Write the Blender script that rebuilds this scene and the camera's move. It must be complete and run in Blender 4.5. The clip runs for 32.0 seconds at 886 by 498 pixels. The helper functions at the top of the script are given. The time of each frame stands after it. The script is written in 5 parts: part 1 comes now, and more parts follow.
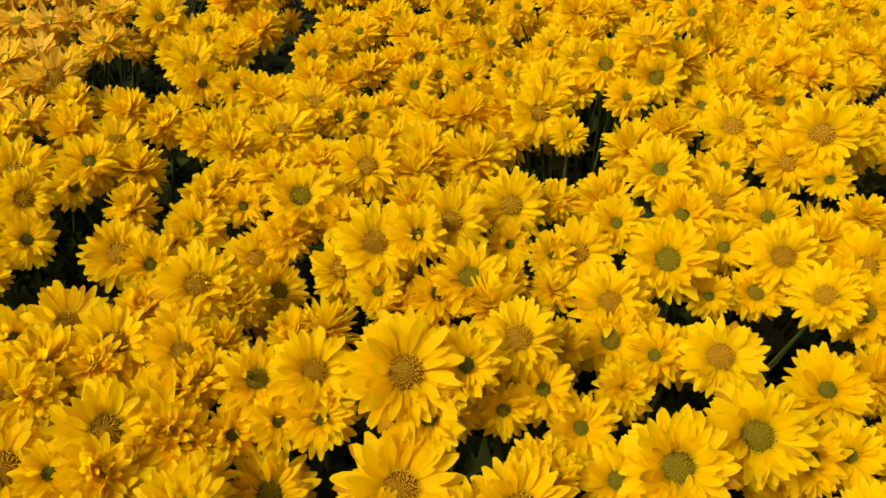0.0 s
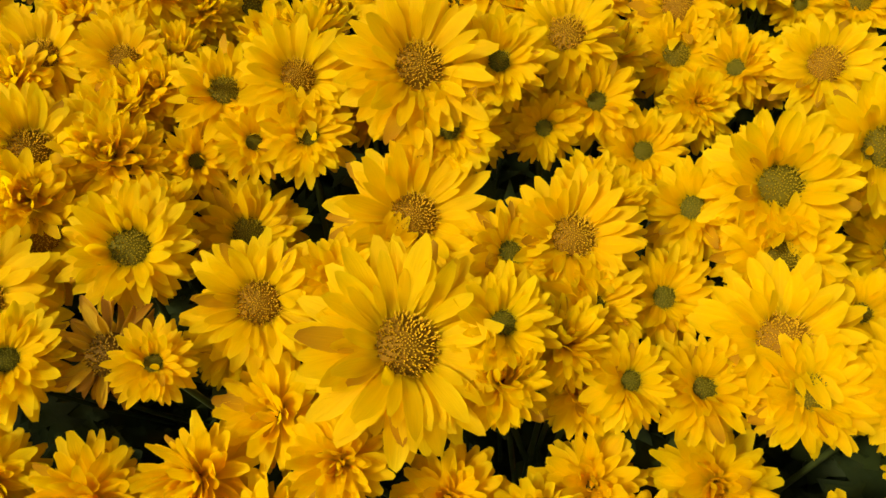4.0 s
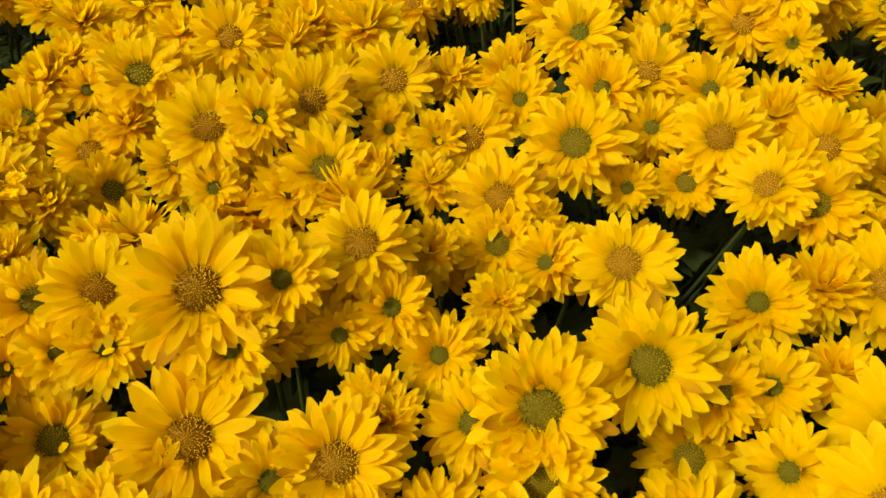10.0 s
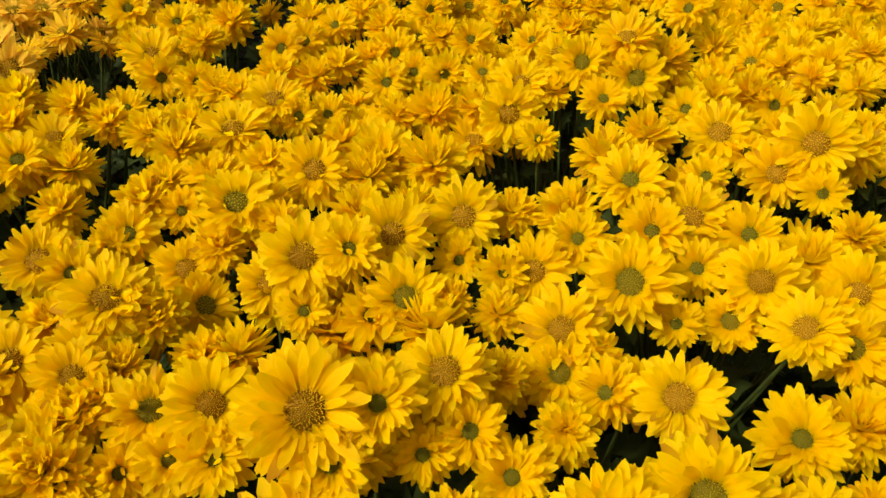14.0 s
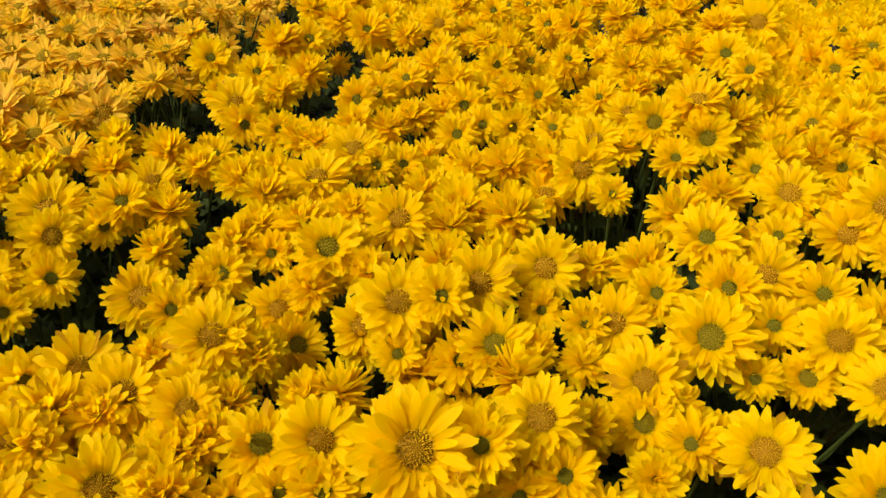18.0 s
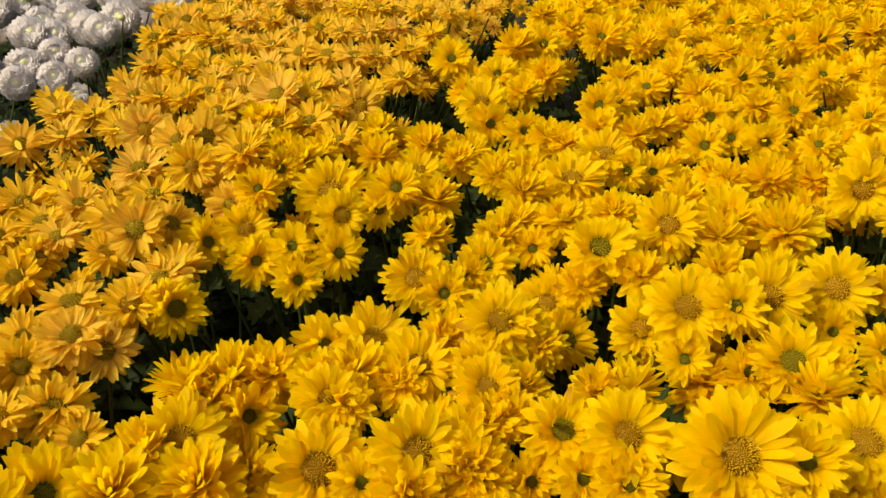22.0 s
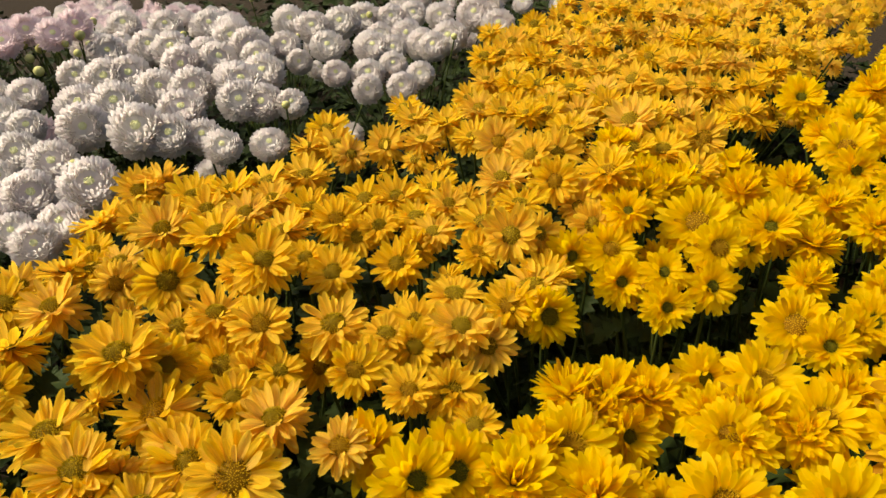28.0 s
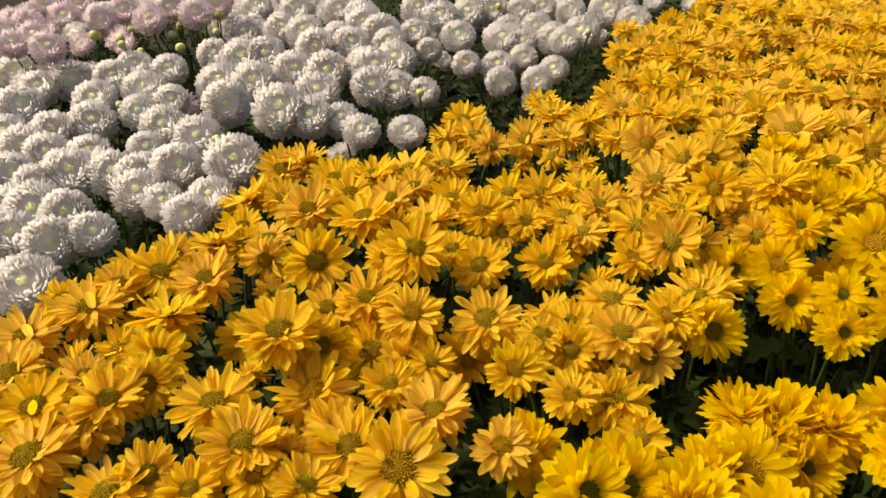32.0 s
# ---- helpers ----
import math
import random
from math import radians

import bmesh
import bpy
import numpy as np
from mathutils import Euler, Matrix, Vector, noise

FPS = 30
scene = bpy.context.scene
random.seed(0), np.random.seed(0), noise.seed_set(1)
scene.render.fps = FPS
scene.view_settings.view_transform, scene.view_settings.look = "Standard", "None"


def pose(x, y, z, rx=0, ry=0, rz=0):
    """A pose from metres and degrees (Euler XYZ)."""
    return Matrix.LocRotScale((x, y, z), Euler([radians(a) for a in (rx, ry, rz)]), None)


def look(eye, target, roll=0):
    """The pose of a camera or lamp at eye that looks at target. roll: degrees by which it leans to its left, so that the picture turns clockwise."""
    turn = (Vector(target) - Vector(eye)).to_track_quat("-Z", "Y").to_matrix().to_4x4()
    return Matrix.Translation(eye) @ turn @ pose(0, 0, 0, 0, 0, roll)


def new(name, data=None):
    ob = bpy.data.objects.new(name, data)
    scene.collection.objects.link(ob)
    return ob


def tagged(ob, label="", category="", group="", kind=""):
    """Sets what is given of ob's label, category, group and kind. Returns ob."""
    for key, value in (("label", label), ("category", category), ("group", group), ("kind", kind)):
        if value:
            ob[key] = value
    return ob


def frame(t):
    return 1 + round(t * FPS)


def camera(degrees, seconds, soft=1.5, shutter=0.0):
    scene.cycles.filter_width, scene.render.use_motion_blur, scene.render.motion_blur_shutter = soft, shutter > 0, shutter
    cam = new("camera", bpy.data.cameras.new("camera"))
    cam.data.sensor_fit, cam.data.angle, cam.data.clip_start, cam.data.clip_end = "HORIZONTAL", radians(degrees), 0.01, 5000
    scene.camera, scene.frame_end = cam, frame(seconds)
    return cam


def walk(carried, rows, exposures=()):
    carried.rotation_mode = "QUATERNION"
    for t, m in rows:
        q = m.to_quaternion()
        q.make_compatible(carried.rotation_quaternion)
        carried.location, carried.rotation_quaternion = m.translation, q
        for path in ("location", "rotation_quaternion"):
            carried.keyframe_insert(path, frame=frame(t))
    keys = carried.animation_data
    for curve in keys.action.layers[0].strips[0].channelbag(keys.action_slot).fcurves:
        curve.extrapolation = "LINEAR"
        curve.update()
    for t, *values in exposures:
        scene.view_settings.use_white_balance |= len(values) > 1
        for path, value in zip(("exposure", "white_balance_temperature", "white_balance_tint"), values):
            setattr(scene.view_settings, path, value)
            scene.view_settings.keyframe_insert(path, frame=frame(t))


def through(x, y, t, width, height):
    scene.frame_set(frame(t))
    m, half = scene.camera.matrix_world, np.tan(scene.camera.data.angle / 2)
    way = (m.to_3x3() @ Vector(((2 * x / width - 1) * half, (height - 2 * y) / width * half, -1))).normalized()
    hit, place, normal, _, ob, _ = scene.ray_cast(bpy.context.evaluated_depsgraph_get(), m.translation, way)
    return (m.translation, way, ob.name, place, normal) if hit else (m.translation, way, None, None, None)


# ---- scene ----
cam = camera(61.9, 32.0)
PATH = [
    (0, (0.012, -0.001, 1.012), (-0.027, 1.564, -0.233), -1.7),
    (0.5, (0.005, 0.001, 0.994), (-0.036, 1.541, -0.282), -1.7),
    (1, (0.003, 0.005, 0.981), (-0.041, 1.491, -0.357), -1.9),
    (1.5, (0.0, 0.009, 0.966), (-0.055, 1.439, -0.432), -2.3),
    (2, (-0.001, 0.011, 0.951), (-0.07, 1.387, -0.5), -2.7),
    (2.5, (-0.008, 0.011, 0.936), (-0.085, 1.316, -0.578), -3.2),
    (4.5, (0.003, 0.044, 0.893), (-0.025, 1.267, -0.689), -1.7),
    (5, (0.027, 0.057, 0.893), (-0.012, 1.284, -0.686), -2.3),
    (5.5, (0.055, 0.065, 0.891), (0.005, 1.289, -0.689), -3.3),
    (6, (0.083, 0.067, 0.892), (0.022, 1.295, -0.685), -4.2),
    (6.5, (0.112, 0.068, 0.89), (0.068, 1.295, -0.689), -4.1),
    (7, (0.14, 0.067, 0.885), (0.102, 1.293, -0.695), -4.5),
    (7.5, (0.167, 0.068, 0.88), (0.211, 1.284, -0.707), -2.1),
    (8, (0.17, 0.07, 0.883), (0.246, 1.286, -0.704), -1.5),
    (8.5, (0.143, 0.072, 0.897), (0.197, 1.316, -0.668), -2.5),
    (9, (0.117, 0.07, 0.92), (0.146, 1.39, -0.583), -2.6),
    (9.5, (0.103, 0.066, 0.93), (0.085, 1.42, -0.541), -3.0),
    (10, (0.098, 0.072, 0.937), (0.042, 1.463, -0.5), -3.2),
    (10.5, (0.092, 0.076, 0.943), (0.008, 1.485, -0.475), -3.7),
    (11, (0.086, 0.068, 0.952), (-0.011, 1.495, -0.445), -3.9),
    (11.5, (0.08, 0.07, 0.957), (-0.025, 1.515, -0.422), -4.0),
    (12, (0.078, 0.07, 0.96), (-0.03, 1.535, -0.397), -3.7),
    (12.5, (0.075, 0.066, 0.966), (-0.032, 1.554, -0.366), -3.3),
    (13, (0.071, 0.062, 0.972), (-0.021, 1.581, -0.327), -2.5),
    (13.5, (0.069, 0.056, 0.979), (-0.023, 1.598, -0.291), -2.1),
    (14, (0.067, 0.051, 0.986), (-0.03, 1.611, -0.262), -1.9),
    (14.5, (0.063, 0.048, 0.989), (-0.038, 1.623, -0.238), -1.8),
    (16.5, (0.045, 0.038, 1.0), (-0.101, 1.643, -0.184), -2.0),
    (17, (0.041, 0.038, 1.001), (-0.112, 1.649, -0.174), -1.9),
    (17.5, (0.036, 0.035, 1.004), (-0.125, 1.652, -0.162), -1.8),
    (18, (0.027, 0.031, 1.008), (-0.148, 1.652, -0.15), -1.7),
    (18.5, (0.013, 0.027, 1.006), (-0.188, 1.65, -0.145), -1.9),
    (19, (-0.004, 0.023, 1.009), (-0.258, 1.643, -0.137), -2.4),
    (19.5, (-0.012, 0.017, 1.01), (-0.308, 1.635, -0.128), -2.7),
    (20, (-0.026, 0.013, 1.009), (-0.367, 1.623, -0.128), -3.0),
    (20.5, (-0.042, 0.009, 1.009), (-0.435, 1.61, -0.122), -3.3),
    (21, (-0.055, 0.004, 1.011), (-0.509, 1.592, -0.117), -3.7),
    (21.5, (-0.063, 0.001, 1.011), (-0.565, 1.576, -0.114), -3.8),
    (22, (-0.072, -0.003, 1.011), (-0.625, 1.558, -0.11), -4.1),
    (22.5, (-0.082, -0.008, 1.012), (-0.705, 1.533, -0.1), -4.7),
    (23, (-0.09, -0.014, 1.014), (-0.78, 1.506, -0.088), -5.2),
    (23.5, (-0.098, -0.02, 1.017), (-0.853, 1.479, -0.071), -5.6),
    (24, (-0.106, -0.026, 1.018), (-0.917, 1.454, -0.056), -5.9),
    (24.5, (-0.112, -0.031, 1.018), (-0.968, 1.428, -0.048), -6.1),
    (25, (-0.124, -0.035, 1.016), (-1.02, 1.405, -0.044), -6.2),
    (25.5, (-0.137, -0.04, 1.017), (-1.071, 1.382, -0.036), -6.2),
    (26, (-0.152, -0.044, 1.016), (-1.12, 1.362, -0.027), -6.1),
    (26.5, (-0.162, -0.049, 1.016), (-1.161, 1.342, -0.017), -6.1),
    (28.5, (-0.196, -0.068, 1.018), (-1.291, 1.265, 0.006), -6.2),
    (29, (-0.203, -0.07, 1.017), (-1.305, 1.258, 0.006), -6.0),
    (29.5, (-0.213, -0.074, 1.016), (-1.322, 1.249, 0.006), -5.5),
    (30, (-0.229, -0.079, 1.014), (-1.356, 1.23, 0.005), -5.2),
    (30.5, (-0.236, -0.082, 1.013), (-1.397, 1.198, 0.005), -5.4),
    (31, (-0.238, -0.086, 1.015), (-1.419, 1.174, 0.006), -5.5),
    (31.5, (-0.241, -0.09, 1.015), (-1.451, 1.142, 0.005), -5.5),
    (32, (-0.246, -0.094, 1.017), (-1.492, 1.102, 0.008), -5.6),
]
walk(cam, [(t, look(eye, target, roll)) for t, eye, target, roll in PATH], exposures=((0, 0.02, 6700, 10), (6, -0.05, 6700, 14), (9, 0.0, 6700, 10), (14, 0.08, 6700, 8), (20, 0.12, 6700, 7), (28, 0.15, 6700, 8), (32, 0.19, 6700, 6)))

# ---- world and sun ----
SUN_AZ, SUN_EL = 212.0, 52.0      # degrees from +x towards +y, and above the horizon
world = bpy.data.worlds.new("sky")
world.use_nodes = True
scene.world = world
wn = world.node_tree.nodes
sky = wn.new("ShaderNodeTexSky")
sky.sky_type, sky.sun_disc = "NISHITA", False
sky.sun_elevation, sky.sun_rotation = radians(SUN_EL), radians(90 - SUN_AZ)
sky.air_density, sky.dust_density = 1.0, 7.0
wn["Background"].inputs["Strength"].default_value = 0.15
world.node_tree.links.new(sky.outputs["Color"], wn["Background"].inputs["Color"])
sun = new("sun", bpy.data.lights.new("sun", "SUN"))
sun.data.energy, sun.data.angle, sun.data.color = 3.35, radians(6.0), (1.0, 0.90, 0.72)
sun_way = Vector((math.cos(radians(SUN_AZ)) * math.cos(radians(SUN_EL)), math.sin(radians(SUN_AZ)) * math.cos(radians(SUN_EL)), math.sin(radians(SUN_EL))))
sun.matrix_world = look(sun_way * 8, (0, 0, 0))

GROUND = 0.30        # the soil's level; blossoms stand about 0.36 m above it


# ---- materials ----
def material(name):
    m = bpy.data.materials.new(name)
    m.use_nodes = True
    n = m.node_tree.nodes
    return m, n, m.node_tree.links, n["Principled BSDF"]


def math_node(n, links, op, a, b):
    k = n.new("ShaderNodeMath")
    k.operation = op
    for i, v in enumerate((a, b)):
        if isinstance(v, (int, float)):
            k.inputs[i].default_value = v
        else:
            links.new(v, k.inputs[i])
    return k.outputs[0]


def mix_colour(n, links, fac, a, b, blend="MIX"):
    k = n.new("ShaderNodeMix")
    k.data_type, k.blend_type = "RGBA", blend
    for sock, v in ((k.inputs[0], fac), (k.inputs[6], a), (k.inputs[7], b)):
        if isinstance(v, (int, float)):
            sock.default_value = v
        elif isinstance(v, tuple):
            sock.default_value = (*v, 1)
        else:
            links.new(v, sock)
    return k.outputs[2]


def attribute(n, name):
    a = n.new("ShaderNodeAttribute")
    a.attribute_name = name
    return a.outputs["Fac"]


def petal_material(name, base, main, tip, other, through=0.35, vein=0.16, wilt=0.0, aged=None):
    """A thin petal: colour from base to tip, fine lengthwise veins, blotches, and light that passes through it."""
    m, n, links, p = material(name)
    along, across = attribute(n, "along"), attribute(n, "across")
    ramp = n.new("ShaderNodeValToRGB")
    e = ramp.color_ramp.elements
    e[0].position, e[0].color = 0.0, (*base, 1)
    e[1].position, e[1].color = 1.0, (*tip, 1)
    mid = e.new(0.34)
    mid.color = (*main, 1)
    mid = e.new(0.80)
    mid.color = (*main, 1)
    links.new(along, ramp.inputs[0])
    info, geo = n.new("ShaderNodeObjectInfo"), n.new("ShaderNodeNewGeometry")
    lot = math_node(n, links, "FRACT", math_node(n, links, "ADD", math_node(n, links, "MULTIPLY", info.outputs["Random"], 7.31), geo.outputs["Random Per Island"]), 0)
    col = mix_colour(n, links, math_node(n, links, "MULTIPLY", lot, 0.55), ramp.outputs[0], other)
    whole = math_node(n, links, "MULTIPLY", info.outputs["Random"], 0.30)
    col = mix_colour(n, links, whole, col, main)
    if aged:
        old = math_node(n, links, "MULTIPLY", math_node(n, links, "FRACT", math_node(n, links, "MULTIPLY", info.outputs["Random"], 13.7), 0), 1.0)
        old = math_node(n, links, "MULTIPLY", math_node(n, links, "POWER", old, 2.0), math_node(n, links, "SUBTRACT", 1.0, math_node(n, links, "MULTIPLY", along, 0.55)))
        col = mix_colour(n, links, old, col, aged)
    xyz = n.new("ShaderNodeCombineXYZ")
    edge = math_node(n, links, "MULTIPLY", math_node(n, links, "POWER", math_node(n, links, "ABSOLUTE", across, 0), 4.0), 0.45)
    col = mix_colour(n, links, edge, col, tip)
    if wilt:
        tired = math_node(n, links, "MULTIPLY", math_node(n, links, "GREATER_THAN", lot, 1 - wilt), math_node(n, links, "MULTIPLY", along, 0.75))
        col = mix_colour(n, links, tired, col, (0.40, 0.17, 0.010))
    links.new(math_node(n, links, "MULTIPLY", across, 7.0), xyz.inputs[0])
    links.new(math_node(n, links, "MULTIPLY", along, 1.3), xyz.inputs[1])
    links.new(math_node(n, links, "MULTIPLY", lot, 60.0), xyz.inputs[2])
    veins = n.new("ShaderNodeTexNoise")
    veins.inputs["Scale"].default_value, veins.inputs["Detail"].default_value = 1.6, 3
    links.new(xyz.outputs[0], veins.inputs["Vector"])
    streak = math_node(n, links, "ADD", math_node(n, links, "MULTIPLY", veins.outputs["Fac"], 2 * vein), 1 - vein)
    grey = n.new("ShaderNodeCombineColor")
    for i in range(3):
        links.new(streak, grey.inputs[i])
    col = mix_colour(n, links, 1.0, col, grey.outputs[0], "MULTIPLY")
    links.new(col, p.inputs["Base Color"])
    p.inputs["Roughness"].default_value, p.inputs["Specular IOR Level"].default_value = 0.55, 0.12
    bump = n.new("ShaderNodeBump")
    bump.inputs["Strength"].default_value, bump.inputs["Distance"].default_value = 0.55, 0.0008
    links.new(veins.outputs["Fac"], bump.inputs["Height"])
    links.new(bump.outputs[0], p.inputs["Normal"])
    thin = n.new("ShaderNodeBsdfTranslucent")
    links.new(col, thin.inputs["Color"])
    both = n.new("ShaderNodeMixShader")
    both.inputs[0].default_value = through
    links.new(p.outputs[0], both.inputs[1])
    links.new(thin.outputs[0], both.inputs[2])
    links.new(both.outputs[0], n["Material Output"].inputs["Surface"])
    return m


def two_tone(name, low, high, rough, attr="along", grain=300.0):
    """A surface whose colour runs from low to high along a part, with fine grain."""
    m, n, links, p = material(name)
    tex, noisy = n.new("ShaderNodeTexCoord"), n.new("ShaderNodeTexNoise")
    noisy.inputs["Scale"].default_value, noisy.inputs["Detail"].default_value = grain, 2
    links.new(tex.outputs["Object"], noisy.inputs["Vector"])
    fac = math_node(n, links, "ADD", math_node(n, links, "MULTIPLY", noisy.outputs["Fac"], 0.5), -0.25)
    fac = math_node(n, links, "ADD", attribute(n, attr), fac)
    links.new(mix_colour(n, links, fac, low, high), p.inputs["Base Color"])
    p.inputs["Roughness"].default_value, p.inputs["Specular IOR Level"].default_value = rough, 0.06
    return m


# yellow bases: greenish claw plus the shade around the disc, darkened in colour
YELLOW = petal_material("yellow_petal", (0.56, 0.42, 0.002), (0.90, 0.665, 0.001), (0.93, 0.74, 0.004), (0.90, 0.625, 0.001), 0.62, 0.12, 0.04, (0.90, 0.60, 0.001))
ORANGE = petal_material("orange_petal", (0.72, 0.47, 0.030), (0.85, 0.56, 0.004), (0.91, 0.69, 0.025), (0.87, 0.545, 0.035), 0.54, 0.48, 0.04, (0.86, 0.56, 0.10))
WILTED = petal_material("wilted_petal", (0.40, 0.22, 0.010), (0.62, 0.38, 0.006), (0.46, 0.22, 0.010), (0.36, 0.15, 0.010), 0.40, 0.30, 0.30)
WHITE = petal_material("white_petal", (0.74, 0.74, 0.52), (0.76, 0.73, 0.675), (0.79, 0.755, 0.70), (0.72, 0.60, 0.615), 0.62, 0.05)
PINK = petal_material("pink_petal", (0.76, 0.72, 0.52), (0.80, 0.69, 0.68), (0.83, 0.75, 0.73), (0.69, 0.50, 0.55), 0.52, 0.10)
DISC = {
    # green disc tones lowered to hold the shade deep among its petals
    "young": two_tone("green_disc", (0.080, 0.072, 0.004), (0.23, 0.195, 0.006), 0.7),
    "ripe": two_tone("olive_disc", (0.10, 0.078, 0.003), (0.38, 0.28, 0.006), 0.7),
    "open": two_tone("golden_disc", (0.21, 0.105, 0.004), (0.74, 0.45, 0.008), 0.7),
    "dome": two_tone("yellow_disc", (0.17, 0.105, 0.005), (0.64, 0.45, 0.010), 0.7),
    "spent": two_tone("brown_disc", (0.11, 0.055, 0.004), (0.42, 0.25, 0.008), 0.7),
    "pale": two_tone("pale_disc", (0.62, 0.62, 0.30), (0.80, 0.78, 0.46), 0.7),
}
BUD = two_tone("yellow_green_bud", (0.28, 0.30, 0.07), (0.70, 0.64, 0.26), 0.6)
STEM = two_tone("green_stem", (0.024, 0.036, 0.008), (0.055, 0.075, 0.016), 0.6)


def leaf_material():
    m, n, links, p = material("shaded_dark_leaf")
    info, geo = n.new("ShaderNodeObjectInfo"), n.new("ShaderNodeNewGeometry")
    lot = math_node(n, links, "FRACT", math_node(n, links, "ADD", info.outputs["Random"], geo.outputs["Random Per Island"]), 0)
    # leaf greens darkened to hold the deep shade of the gaps
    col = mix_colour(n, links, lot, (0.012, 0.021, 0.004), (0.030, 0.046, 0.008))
    tex, noisy = n.new("ShaderNodeTexCoord"), n.new("ShaderNodeTexNoise")
    noisy.inputs["Scale"].default_value, noisy.inputs["Detail"].default_value = 160, 3
    links.new(tex.outputs["Object"], noisy.inputs["Vector"])
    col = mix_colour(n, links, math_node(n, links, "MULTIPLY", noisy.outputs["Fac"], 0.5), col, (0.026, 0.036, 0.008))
    links.new(col, p.inputs["Base Color"])
    bump = n.new("ShaderNodeBump")
    bump.inputs["Strength"].default_value, bump.inputs["Distance"].default_value = 0.5, 0.001
    links.new(noisy.outputs["Fac"], bump.inputs["Height"])
    links.new(bump.outputs[0], p.inputs["Normal"])
    p.inputs["Roughness"].default_value, p.inputs["Specular IOR Level"].default_value = 0.60, 0.09
    return m


def soil_material():
    m, n, links, p = material("gap_shaded_soil")
    tex, a, b = n.new("ShaderNodeTexCoord"), n.new("ShaderNodeTexNoise"), n.new("ShaderNodeTexNoise")
    a.inputs["Scale"].default_value, a.inputs["Detail"].default_value = 3.0, 4
    b.inputs["Scale"].default_value, b.inputs["Detail"].default_value = 90.0, 6
    for k in (a, b):
        links.new(tex.outputs["Object"], k.inputs["Vector"])
    # soil browns kept low, standing in for shade between the plants
    col = mix_colour(n, links, a.outputs["Fac"], (0.028, 0.021, 0.013), (0.050, 0.037, 0.022))
    col = mix_colour(n, links, math_node(n, links, "MULTIPLY", b.outputs["Fac"], 0.6), col, (0.026, 0.019, 0.013))
    links.new(col, p.inputs["Base Color"])
    bump = n.new("ShaderNodeBump")
    bump.inputs["Strength"].default_value, bump.inputs["Distance"].default_value = 0.8, 0.01
    links.new(b.outputs["Fac"], bump.inputs["Height"])
    links.new(bump.outputs[0], p.inputs["Normal"])
    p.inputs["Roughness"].default_value, p.inputs["Specular IOR Level"].default_value = 0.95, 0.05
    return m


LEAF, SOIL = leaf_material(), soil_material()


# ---- mesh building ----
def mesh(name, verts, faces, mat, along=None, across=None, smooth=True):
    me = bpy.data.meshes.new(name)
    me.from_pydata([tuple(v) for v in verts], [], faces)
    me.materials.append(mat)
    for key, values in (("along", along), ("across", across)):
        if values is not None:
            me.attributes.new(key, "FLOAT", "POINT").data.foreach_set("value", np.asarray(values, dtype=np.float32))
    if smooth:
        me.polygons.foreach_set("use_smooth", [True] * len(me.polygons))
    me.update()
    return me


class Heap:
    """Gathers pieces into one mesh."""

    def __init__(self):
        self.v, self.f, self.a, self.c, self.n = [], [], [], [], 0

    def add(self, piece, m=None):
        v, f, a, c = piece
        if m is not None:
            r = np.array(m.to_3x3())
            v = v @ r.T + np.array(m.translation)
        self.v.append(v)
        self.f.extend([tuple(i + self.n for i in face) for face in f])
        self.a.append(a)
        self.c.append(c)
        self.n += len(v)

    def piece(self):
        return np.concatenate(self.v), self.f, np.concatenate(self.a), np.concatenate(self.c)

    def mesh(self, name, mat, smooth=True):
        return mesh(name, np.concatenate(self.v), self.f, mat, np.concatenate(self.a), np.concatenate(self.c), smooth)


def petal_piece(rng, long, wide, cup, curl, tip=0.5, rows=7, cols=5):
    """A petal from the origin along +x, z its upper side: a narrow claw that widens to a rounded or notched tip, cupped across, curled along."""
    v, a, c, f = [], [], [], []
    twist, notch, sway = rng.uniform(-0.26, 0.26), rng.uniform(0.0, 0.05), rng.uniform(-0.12, 0.12)
    wave, phase = rng.uniform(0.005, 0.03), rng.uniform(0, 6.28)
    nod = rng.uniform(-0.10, 0.06)
    for i in range(rows):
        s = 1 - (1 - i / (rows - 1)) ** 1.15
        w = 0.34 + 0.66 * math.sin(min(s / 0.62, 1) * math.pi / 2)
        if s > 0.64:
            q = (s - 0.64) / 0.36
            w *= math.sqrt(1 - 0.80 * q * q) * tip + (1 - tip) * (1 - 0.85 * q)
        half = wide / 2 * w
        lift = (curl * s * s + nod * s ** 4) * long
        for j in range(cols):
            q = 2 * j / (cols - 1) - 1
            x = s * long - (notch * long * (j % 2) if i == rows - 1 else 0.0) - 0.05 * s * long * q * q
            y = q * half + sway * s * s * long
            z = lift + cup * half * (q * q - 0.35) - 0.05 * half * math.cos(3 * math.pi * q) + twist * q * half * s + wave * long * math.sin(5 * s + phase) * q
            v.append((x, y, z))
            a.append(s)
            c.append(q)
    for i in range(rows - 1):
        for j in range(cols - 1):
            k = i * cols + j
            f.append((k, k + cols, k + cols + 1, k + 1))
    return np.array(v), f, np.array(a), np.array(c)


